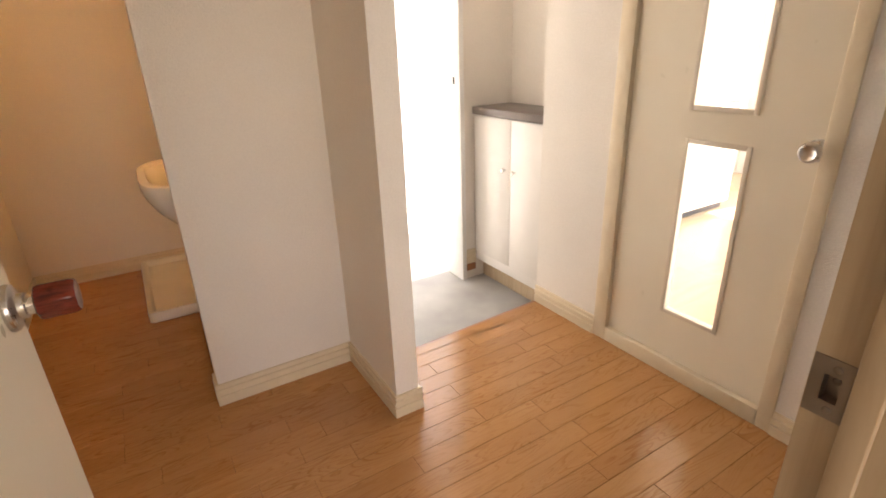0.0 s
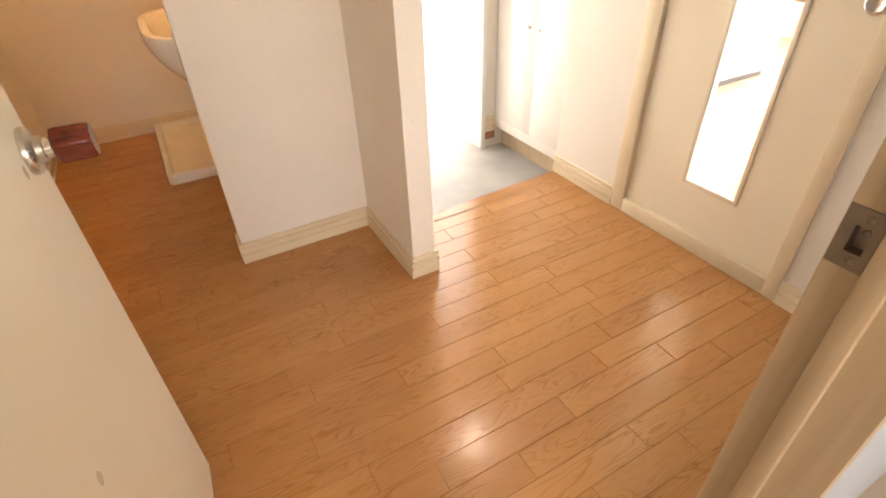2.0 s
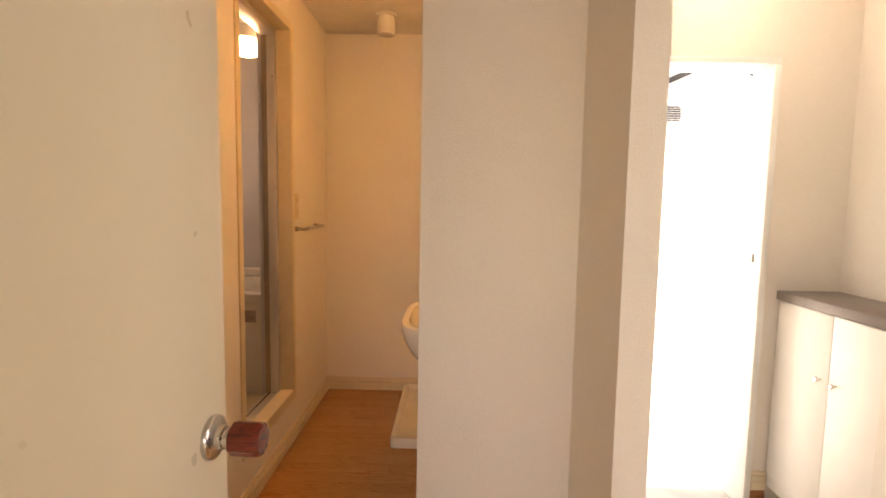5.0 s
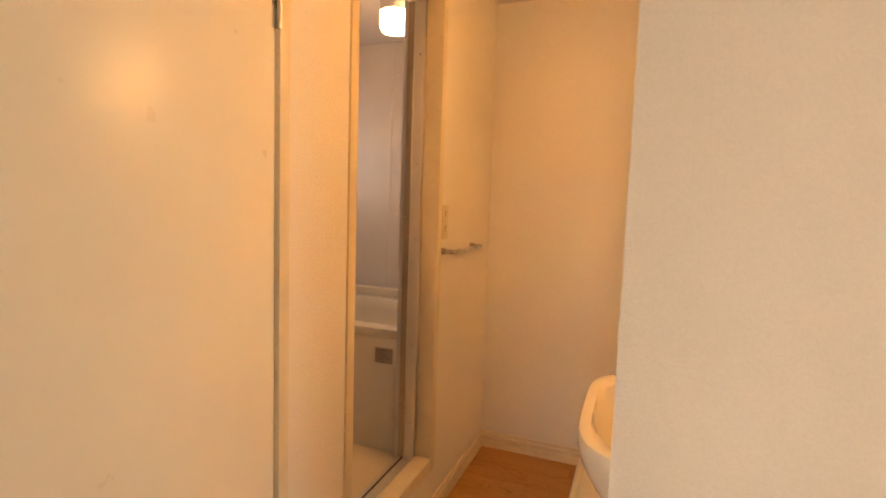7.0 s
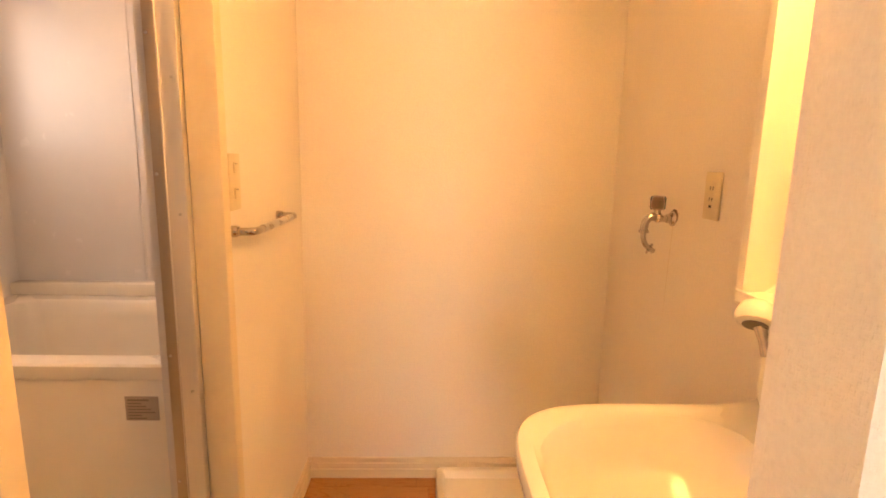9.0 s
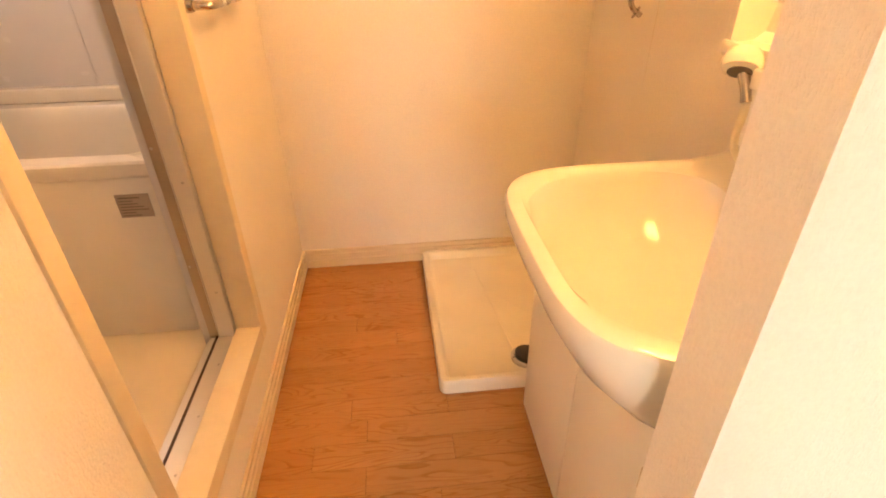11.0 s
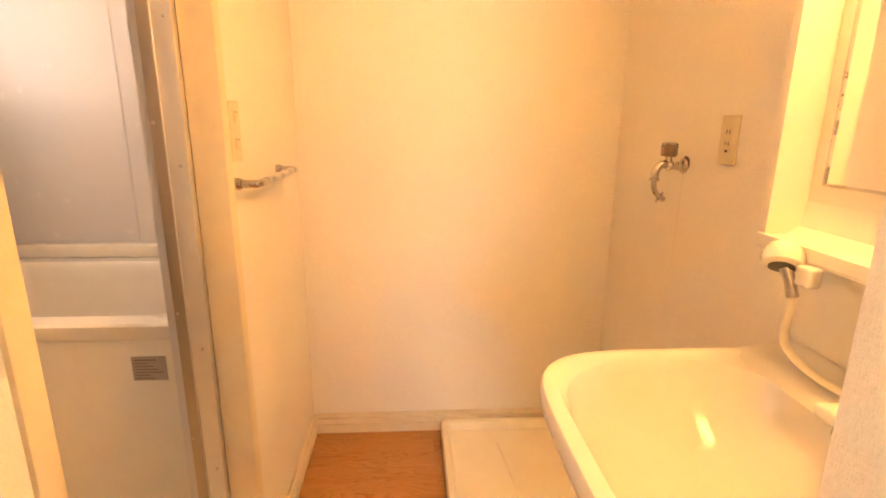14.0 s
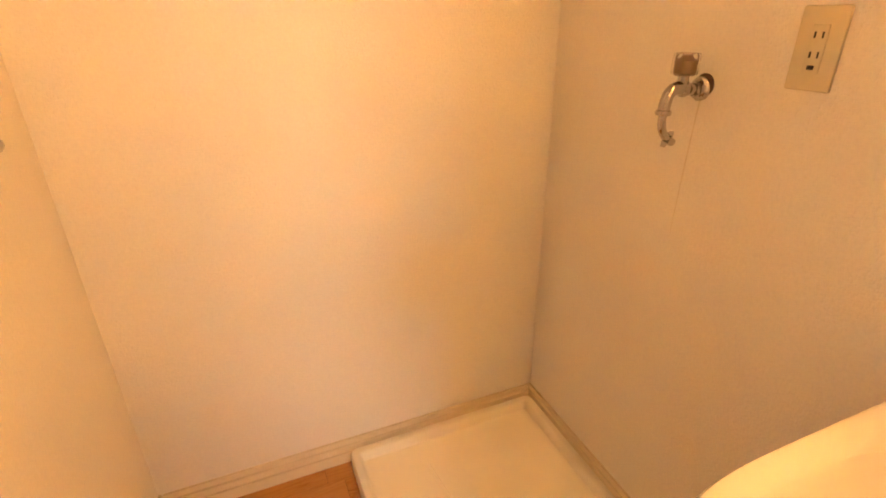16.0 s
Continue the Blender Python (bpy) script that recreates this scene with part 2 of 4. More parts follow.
def curve_points(pts, steps=8):
    """A smooth Catmull-Rom line through a few points."""
    pts = [Vector(p) for p in pts]
    ext = [pts[0] * 2 - pts[1]] + pts + [pts[-1] * 2 - pts[-2]]
    out = []
    for i in range(1, len(ext) - 2):
        a, b, c, d = ext[i - 1:i + 3]
        for k in range(steps):
            u = k / steps
            out.append(0.5 * ((2 * b) + (c - a) * u + (2 * a - 5 * b + 4 * c - d) * u * u + (3 * b - a - 3 * c + d) * u ** 3))
    return out + [pts[-1]]


def add_tube(bm, pts, radius, n=14):
    pts = [Vector(p) for p in pts]
    rings, side = [], None
    for i, p in enumerate(pts):
        d = (pts[min(i + 1, len(pts) - 1)] - pts[max(i - 1, 0)]).normalized()
        if side is None:
            side = d.orthogonal().normalized()
        side = (side - d * side.dot(d)).normalized()
        up = d.cross(side)
        r = radius[i] if isinstance(radius, (list, tuple)) else radius
        rings.append([bm.verts.new(p + (side * math.cos(2 * math.pi * k / n) + up * math.sin(2 * math.pi * k / n)) * r) for k in range(n)])
    for a, b in zip(rings, rings[1:]):
        for k in range(n):
            bm.faces.new((a[k], a[(k + 1) % n], b[(k + 1) % n], b[k]))
    bm.faces.new(rings[0][::-1])
    bm.faces.new(rings[-1])


def tube(name, pts, radius, material, parent=None, n=14, label=""):
    bm = bmesh.new()
    add_tube(bm, pts, radius, n)
    return part(name, bm, material, parent, label, smooth=True)


def add_loft(bm, loops, cap_first=True, cap_last=True):
    rings = [[bm.verts.new(p) for p in loop] for loop in loops]
    n = len(rings[0])
    for a, b in zip(rings, rings[1:]):
        for i in range(n):
            bm.faces.new((a[i], a[(i + 1) % n], b[(i + 1) % n], b[i]))
    if cap_first:
        bm.faces.new(rings[0][::-1])
    if cap_last:
        bm.faces.new(rings[-1])


def add_slab(bm, outline, z0, z1):
    """A slab with a free outline in x and y."""
    add_loft(bm, [[Vector((x, y, z0)) for x, y in outline], [Vector((x, y, z1)) for x, y in outline]])


def skirting(name, a, b, out, material, ends=(0.0, 0.0), height=0.088, z=0.0):
    """A moulded skirting board from a to b on a wall that faces the way out; ends lengthen it round outer corners."""
    a, b, out = Vector((*a, 0)), Vector((*b, 0)), Vector((*out, 0))
    d = (b - a).normalized()
    a, b = a - d * ends[0], b + d * ends[1]
    h = height
    profile = [(0.0, 0.0), (0.012, 0.0), (0.012, h * 0.42), (0.0055, h * 0.44), (0.0055, h * 0.49), (0.0115, h * 0.53), (0.0115, h * 0.74),
               (0.0045, h * 0.77), (0.0045, h * 0.82), (0.0098, h * 0.86), (0.0085, h), (0.0, h)]
    bm = bmesh.new()
    add_loft(bm, [[p + out * u + Vector((0, 0, z + w)) for u, w in profile] for p in (a, b)])
    return tagged(part(name, bm, material), "pale wood-grain moulded skirting board along the wall", "skirting", kind="structure")


def screw(parent, m, r=0.004, material=None):
    ob = turned("screw", [(r, 0), (r, 0.0006), (r * 0.7, 0.0014), (r * 0.3, 0.0016)], material or STEEL, parent, m, 12)
    return ob


def rounded(cx, cy, w, h, r, n=6):
    pts = []
    for sx, sy, a0 in ((1, 1, 0), (-1, 1, 90), (-1, -1, 180), (1, -1, 270)):
        for k in range(n + 1):
            a = radians(a0 + 90 * k / n)
            pts.append((cx + sx * (w / 2 - r) + r * math.cos(a), cy + sy * (h / 2 - r) + r * math.sin(a)))
    return pts


# ---------- the plan, in metres ----------
XL, XV, YB = -0.593, 0.607, 3.688            # washroom: west, east and north faces
YA, YA2, XA = 2.012, 2.10, 0.132            # stub wall with the washbasin behind it
XB, XB2, YE = 0.658, 0.746, 1.579            # wall between hall and entrance
XK, XK2, YK = 1.655, 1.755, 1.967           # kitchen wall
YD, YD2 = 2.565, 2.705                        # entrance wall
XC = 1.957                                  # back of the niche over the shoe cabinet
YR, YR2 = 0.297, 0.400                      # wall of the first room
XJ = 0.60                                   # strike jamb
CEIL, BCEIL = 2.36, 2.232
GZ = -0.10                                  # entrance floor
XBW, XBE, YBS, YBN = -1.70, -0.70, 2.10, 3.72   # bathroom
BZ = 0.21


# ---------- structure ----------
def build_walls():
    W = lambda n, bl, lab, mat=None: tagged(boxes(n, bl, mat or PAPER), lab, "wall", kind="structure")
    lab = "off-white woven-textured wallpaper wall"
    # west wall with toilet door and bath door openings
    T = 0.10
    W("wall_west", [((XL - T, YR, 0), (XL, 1.30, CEIL)), ((XL - T, 1.30, 2.02), (XL, 2.022, CEIL)), ((XL - T, 2.022, 0), (XL, 2.284, CEIL)),
                    ((XL - T, 2.284, 0), (XL, 2.968, 0.225)), ((XL - T, 2.284, 2.16), (XL, 2.968, CEIL)), ((XL - T, 2.968, 0), (XL, YB, CEIL))], lab)
    W("wall_north", [((XL - T, YB, 0), (XB2, YB + 0.1, CEIL))], lab)
    W("wall_between", [((XV, YA2, GZ), (XB2, YB, CEIL)), ((XB, YE, GZ), (XB2, YA2, CEIL))], lab)
    W("wall_stub", [((XA, YA, 0), (XB, YA2, CEIL))], lab)
    W("wall_kitchen", [((XK, YR2, 0), (XK2, 0.812, CEIL)), ((XK, 0.812, 2.03), (XK2, 1.568, CEIL)), ((XK, 1.568, 0), (XK2, YK, CEIL)),
                       ((XK2, YK - 0.1, GZ), (XC, YK, CEIL)), ((XC, YK - 0.1, GZ), (XC + 0.1, YD2, CEIL))], lab)
    W("wall_entrance", [((XB2, YD, GZ), (0.78, YD2, CEIL)), ((0.78, YD, 1.915), (1.625, YD2, CEIL)), ((1.625, YD, GZ), (XC, YD2, CEIL))], lab)
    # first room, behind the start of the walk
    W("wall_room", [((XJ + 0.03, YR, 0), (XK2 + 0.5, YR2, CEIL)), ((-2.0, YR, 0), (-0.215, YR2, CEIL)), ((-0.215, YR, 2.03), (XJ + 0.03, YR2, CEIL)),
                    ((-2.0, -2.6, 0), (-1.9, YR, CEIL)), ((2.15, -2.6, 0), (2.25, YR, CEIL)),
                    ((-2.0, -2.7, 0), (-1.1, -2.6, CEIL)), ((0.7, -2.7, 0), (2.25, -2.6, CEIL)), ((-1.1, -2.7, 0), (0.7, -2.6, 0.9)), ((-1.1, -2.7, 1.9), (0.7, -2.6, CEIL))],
      "woven-textured wallpaper wall of the first room, cool shade in its grey-blue colour", PAPER_COOL_SHADE)
    # closet space behind the toilet door
    W("wall_toilet", [((-1.6, 1.2, 0), (-1.5, 2.05, CEIL)), ((-1.5, 1.2, 0), (XL - T, 1.25, CEIL)), ((-1.5, 2.03, 0), (XL - T, YBS - 0.01, CEIL))], lab)
    # ceilings
    C = lambda n, lo, hi: tagged(box(n, lo, hi, CEILING), "plain white papered ceiling", "ceiling", kind="structure")
    C("ceiling_hall", (-1.6, YR2, CEIL), (XC + 0.1, YB + 0.1, CEIL + 0.08))
    C("ceiling_room", (-2.0, -2.7, CEIL), (2.25, YR2, CEIL + 0.08))
    # floors under the boards
    tagged(boxes("floor", [((-1.6, YR, -0.14), (XB2, YB + 0.1, -0.012)), ((XB2, YR, -0.14), (XK2, 1.93, -0.012))], SUBFLOOR), "dark joints under brown wood-plank flooring", "floor", kind="structure")
    tagged(box("floor_room", (-2.0, -2.7, -0.14), (2.25, YR, 0.0), CARPET), "plain beige floor of the first room", "floor", kind="structure")


def build_floor_boards():
    """Planks run across the hall; rows 8.3 cm wide with random butt joints, one object each."""
    floor = bpy.data.objects["floor"]
    rng = random.Random(5)
    meshes = {}

    def plank(x0, x1, y0, y1, material):
        lx, ly = round(x1 - x0, 4), round(y1 - y0, 4)
        key = (lx, ly, material.name)
        if key not in meshes:
            bm = bmesh.new()
            g, c = 0.0004, 0.0009
            outer = [(g, g), (lx - g, g), (lx - g, ly - g), (g, ly - g)]
            inner = [(g + c, g + c), (lx - g - c, g + c), (lx - g - c, ly - g - c), (g + c, ly - g - c)]
            add_loft(bm, [[Vector((x, y, -0.012)) for x, y in outer], [Vector((x, y, -0.0008)) for x, y in outer], [Vector((x, y, 0)) for x, y in inner]], cap_first=False)
            bmesh.ops.recalc_face_normals(bm, faces=bm.faces)
            me = bpy.data.meshes.new("plank")
            bm.to_mesh(me)
            bm.free()
            me.materials.append(material)
            meshes[key] = me
        ob = new("plank", meshes[key])
        ob.parent = floor
        ob.location = (x0, y0, 0)

    w = 0.083
    y = YR2 - 0.1
    while y < YB:
        y1 = min(y + w, YB)
        spans = []
        if y < YA2 - 0.02:
            east = XK2 if y1 < 0.9 or y1 < 1.6 else XK
            if y1 > 1.905:
                east = XB if y1 < YA2 else XA
            spans.append((XL, east, BOARD))
        else:
            spans.append((XL, XV, BOARD))
        for x0, x1, mt in spans:
            x = x0 - rng.choice((0.0, 0.05, 0.1, 0.15, 0.2))
            while x < x1 - 0.001:
                step = rng.choice((0.3, 0.4, 0.5, 0.6, 0.75, 0.9))
                a, b = max(x, x0), x + step
                if b > x1 - 0.1:
                    b = x1
                plank(a, b, y, y1, mt)
                x = b
        y = y1


def door_casing(name, face, y0, y1, top, width, thick, depth, material, label, z0=0.0, sill=False):
    """Jambs and head in an opening of a wall whose face is at x = face; depth goes into the wall (signed)."""
    th = empty(name)
    s = 1 if depth > 0 else -1
    proud = face - s * thick

    def bar(nm, lo_y, hi_y, lo_z, hi_z):
        xs = sorted((proud, face + depth))
        box(nm, (xs[0], lo_y, lo_z), (xs[1], hi_y, hi_z), material, th, 0.003)
    bar("jamb", y0, y0 + width, z0, top)
    bar("jamb", y1 - width, y1, z0, top)
    bar("head", y0, y1, top, top + width)
    if sill:
        bar("sill", y0, y1, z0 - 0.05, z0)
    return tagged(th, label, "door frame", kind="structure")


def knob(parent, m, tip_material, label):
    """Round rose, neck and turned grip; the axis is the local z."""
    if tip_material is not STEEL:
        k = turned("door_knob", [(0.035, 0), (0.0355, 0.003), (0.034, 0.008), (0.029, 0.011), (0.021, 0.0125), (0.0195, 0.014), (0.0190, 0.022), (0.0150, 0.0235), (0.0150, 0.036)], STEEL, parent, m, 40, "brushed steel rose and neck")
        bm = bmesh.new()
        loops = []
        for r, z in ((0.012, 0.0335), (0.0225, 0.034), (0.0262, 0.0365), (0.0272, 0.042), (0.0272, 0.077), (0.0262, 0.083), (0.0235, 0.0855), (0.012, 0.086)):
            loops.append([m @ Vector(((r - 0.0009 * (1 - math.cos(10 * a))) * math.cos(a), (r - 0.0009 * (1 - math.cos(10 * a))) * math.sin(a), z)) for a in (2 * math.pi * i / 60 for i in range(60))])
        add_loft(bm, loops)
        part("grip", bm, tip_material, k, label, smooth=True)
        return
    k = turned("door_knob", [(0.031, 0), (0.031, 0.004), (0.027, 0.009), (0.014, 0.011), (0.011, 0.014), (0.011, 0.034), (0.015, 0.036)], STEEL, parent, m, 36, "brushed steel rose and neck")
    prof = [(0.014, 0.030), (0.024, 0.037), (0.0285, 0.047), (0.0285, 0.056), (0.025, 0.062), (0.021, 0.0635), (0.013, 0.058), (0.004, 0.056)]
    turned("grip", prof, tip_material, k, m, 36, label)


def build_room_door():
    """The hinged door of the first room, opened into the hall."""
    d = empty("room_door")
    hx, hy = -0.178, YR2 - 0.012
    lean = math.degrees(math.atan2(0.035, 0.775))
    d.matrix_world = Matrix.Translation((hx, hy, 0)) @ rotz(-lean)
    w = 0.782
    leaf = box("leaf", (-0.034, 0.0, 0.008), (0.0, w, 2.0), DOOR, d, 0.004)
    knob(leaf, Matrix.Translation((0.0, w - 0.050, 0.899)) @ Matrix.Rotation(radians(90), 4, "Y"), KNOBWOOD, "dark red polished wooden grip")
    box("latch_plate", (-0.028, w - 0.0005, 0.854), (-0.006, w + 0.0012, 0.944), STEEL, leaf, label="steel latch plate")
    for z in (0.25, 1.75):
        turned("hinge", [(0.006, -0.045), (0.006, 0.045)], STEEL, d, Matrix.Translation((-0.036, 0.0, z)), 12)
    tagged(d, "cream flush room door standing open with wooden knob", "door", kind="structure")

    f = empty("room_door_frame")
    for sx, x0, x1 in ((1, XJ, XJ + 0.03), (-1, -0.213, -0.183)):
        if sx > 0:
            ya, yb = YR - 0.006, YR2 + 0.008
            boxes("jamb", [((x0, ya, 0), (x1, yb, 0.883)), ((x0, ya, 0.919), (x1, yb, 2.03)), ((x0, ya, 0.883), (x1, 0.3765, 0.919)), ((x0, 0.398, 0.883), (x1, yb, 0.919))], TRIM_TAN, f)
        else:
            box("jamb", (x0, YR - 0.006, 0), (x1, YR2 + 0.008, 2.03), TRIM_TAN, f, 0.002)
        a, b = (x0 - 0.013, x0) if sx > 0 else (x1, x1 + 0.013)
        box("door_stop", (a, 0.343, 0), (b, 0.3685, 2.02), TRIM_TAN, f, 0.002)
        box("seam", (x0 - 0.001, 0.3688, 0), (x1 + 0.001, 0.3706, 2.02), DARKBROWN, f, label="thin dark brown strip along the stop")
    box("head", (-0.213, YR - 0.006, 2.03), (XJ + 0.03, YR2 + 0.006, 2.06), TRIM_TAN, f, 0.002)
    # strike plate
    y0, y1, z0, z1 = 0.3712, 0.4068, 0.867, 0.935
    hy0, hy1, hz0, hz1 = y0 + 0.008, y1 - 0.012, 0.886, 0.916
    plate = boxes("strike_plate", [((XJ - 0.0015, y0, z0), (XJ, y1, hz0)), ((XJ - 0.0015, y0, hz1), (XJ, y1, z1)), ((XJ - 0.0015, y0, hz0), (XJ, hy0, hz1)), ((XJ - 0.0015, hy1, hz0), (XJ, y1, hz1))], STRIKE, f, label="bronze-brown steel strike plate, dark reflection in its colour")
    # the pocket behind the plate: floor, cheeks and back
    bx = XJ + 0.012
    boxes("latch_hole", [((bx, hy0 - 0.002, hz0 - 0.002), (bx + 0.002, hy1 + 0.002, hz1 + 0.002)), ((XJ, hy0 - 0.002, hz0 - 0.002), (bx, hy0, hz1 + 0.002)), ((XJ, hy1, hz0 - 0.002), (bx, hy1 + 0.002, hz1 + 0.002)),
                                  ((XJ, hy0, hz0 - 0.002), (bx, hy1, hz0)), ((XJ, hy0, hz1), (bx, hy1, hz1 + 0.002))], STRIKE, plate, label="steel latch pocket")
    screw(plate, Matrix.Translation((bx, (hy0 + hy1) / 2, (hz0 + hz1) / 2 + 0.004)) @ Matrix.Rotation(radians(-90), 4, "Y"), 0.004, STRIKE)
    for z in (0.877, 0.925):
        screw(plate, Matrix.Translation((XJ - 0.0015, (y0 + y1) / 2 - 0.004, z)) @ Matrix.Rotation(radians(-90), 4, "Y"), 0.0042, STRIKE)
    tagged(f, "tan wood-grain door frame with steel strike plate", "door frame", kind="structure")


def build_kitchen_door():
    d = empty("kitchen_door")
    y0, y1, z0, z1 = 0.858, 1.508, 0.067, 2.0
    x0, x1 = XK + 0.012, XK + 0.047
    gy0, gy1 = 1.056, 1.264
    bands = [((x0, y0, z0), (x1, gy0, z1)), ((x0, gy1, z0), (x1, y1, z1)), ((x0, gy0, z0), (x1, gy1, 0.260)), ((x0, gy0, 0.906), (x1, gy1, 1.020)), ((x0, gy0, 1.666), (x1, gy1, z1))]
    leaf = boxes("leaf", bands, DOOR, d)
    for a, b in ((0.260, 0.906), (1.020, 1.666)):
        e = 0.010
        boxes("glazing_bead", [((x0 - 0.004, gy0 - e, a - e), (x0 + 0.012, gy0 + e * 0.6, b + e)), ((x0 - 0.004, gy1 - e * 0.6, a - e), (x0 + 0.012, gy1 + e, b + e)),
                               ((x0 - 0.004, gy0 + e * 0.6, a - e), (x0 + 0.012, gy1 - e * 0.6, a + e * 0.6)), ((x0 - 0.004, gy0 + e * 0.6, b - e * 0.6), (x0 + 0.012, gy1 - e * 0.6, b + e))], BEAD, leaf, 0.002)
        pane = box("pane", (x0 + 0.014, gy0, a), (x0 + 0.018, gy1, b), GLASS, leaf, label="clear glass pane")
        pane.visible_shadow = False
    knob(leaf, Matrix.Translation((x0 - 0.001, 0.870, 0.932)) @ Matrix.Rotation(radians(-90), 4, "Y"), STEEL, "brushed steel grip")
    tagged(d, "cream kitchen door with two tall clear glass panes, closed", "door", kind="structure")
    f = empty("kitchen_door_frame")
    a, b = 0.808, 1.576
    for lo, hi in ((a, y0 - 0.002), (y1 + 0.002, b)):
        inner = hi if lo == a else lo
        box("jamb", (XK - 0.008, lo, 0.0), (XK2 + 0.008, hi, 2.005), TRIM, f, 0.003)
        s = 1 if lo == a else -1
        ys = sorted((inner, inner + s * 0.012))
        box("door_stop", (x1 + 0.002, ys[0], 0.064), (XK2, ys[1], 2.0), TRIM, f, 0.002)
    box("head", (XK - 0.008, a, 2.005), (XK2 + 0.008, b, 2.04), TRIM, f, 0.003)
    box("threshold", (XK - 0.008, y0 - 0.0015, 0.0), (XK2 + 0.008, y1 + 0.0015, 0.063), TRIM, f, 0.003, label="pale raised threshold")
    tagged(f, "pale wood-grain door frame with raised threshold", "door frame", kind="structure")


def build_toilet_door():
    d = empty("toilet_door")
    leaf = box("leaf", (XL - 0.036, 1.335, 0.012), (XL - 0.002, 1.989, 1.985), DOOR, d, 0.003)
    for z in (0.19, 1.735):
        box("hinge_leaf", (XL - 0.003, 1.978, z - 0.05), (XL - 0.0005, 2.013, z + 0.05), STEEL, d)
        turned("hinge", [(0.006, -0.05), (0.006, 0.05)], STEEL, d, Matrix.Translation((XL + 0.006, 1.993, z)), 14)
    knob(leaf, Matrix.Translation((XL - 0.002, 1.395, 0.93)) @ Matrix.Rotation(radians(90), 4, "Y"), STEEL, "brushed steel grip")
    tagged(d, "cream flush toilet door, closed, with steel hinges", "door", kind="structure")
    door_casing("toilet_door_frame", XL, 1.298, 2.029, 1.99, 0.035, 0.008, -0.10, TRIM, "pale wood-grain frame of the toilet door")


def build_bath_frame():
    f = empty("bath_door_frame")
    y0, y1, z0, z1 = 2.281, 2.978, 0.222, 2.17
    iy0, iy1, iz0, iz1 = 2.320, 2.938, 0.275, 2.13
    x0, x1 = XL - 0.066, XL + 0.007
    box("jamb", (x0, y0, z0), (x1, iy0, z1), TRIM, f, 0.003)
    box("jamb", (x0, iy1, z0), (x1, y1, z1), TRIM, f, 0.003)
    box("head", (x0, iy0, iz1), (x1, iy1, z1), TRIM, f, 0.003)
    box("sill", (x0, iy0, z0), (x1, iy1, iz0), TRIM, f, 0.003)
    tagged(f, "pale wood-grain surround of the bathroom doorway", "door frame", kind="structure")
    a = empty("aluminium_frame")
    ax0, ax1 = XL - 0.140, XL - 0.067

    def upright(ya, yb, s):
        am = ax0 + 0.026
        shy = 0.002 if s > 0 else -0.002
        box("upright", (am + 0.0035, ya, iz0 - 0.03), (ax1, yb, iz1), ALU, a, 0.002)
        box("outer_upright", (ax0, ya + max(0, -shy) * 2, iz0 - 0.03), (am, yb - max(0, shy) * 2, iz1), ALU_TAN, a, 0.002, label="tan outer aluminium upright")
        box("seal", (am, ya + 0.004, iz0 - 0.03), (am + 0.0035, yb - 0.004, iz1), DARKBROWN, a, label="dark brown sealing strip")
        inner = yb if s > 0 else ya
        ys = sorted((inner, inner + s * 0.004))
        box("lip", (am + 0.0035, ys[0], iz0 - 0.02), (am + 0.006, ys[1], iz1 - 0.01), ALU, a, 0.0008)
        for z in (0.42, 0.75, 1.18, 1.48, 1.9):
            screw(a, Matrix.Translation((ax1 - 0.016, inner, z)) @ Matrix.Rotation(radians(-90 * s), 4, "X"), 0.0038)
            screw(a, Matrix.Translation((ax0 + 0.010, inner, z + 0.09)) @ Matrix.Rotation(radians(-90 * s), 4, "X"), 0.0038)
    upright(iy0 - 0.004, iy0 + 0.014, 1)
    upright(iy1 - 0.020, iy1 + 0.004, -1)
    box("top_rail", (ax0, iy0 + 0.014, iz1 - 0.03), (ax1, iy1 - 0.020, iz1), ALU, a, 0.002)
    box("bottom_rail", (ax0, iy0 + 0.014, iz0 - 0.05), (ax1, iy1 - 0.020, iz0 - 0.012), ALU, a, 0.002)
    box("seal", (ax0 + 0.020, iy0 + 0.014, iz0 - 0.012), (ax0 + 0.026, iy1 - 0.020, iz0 - 0.009), DARKBROWN, a, label="dark rubber seal")
    for y in (2.46, 2.62, 2.8):
        screw(a, Matrix.Translation((ax1 - 0.015, y, iz0 - 0.012)), 0.0035)
    tagged(a, "aluminium door frame of the bathroom with screws", "door frame", kind="structure")


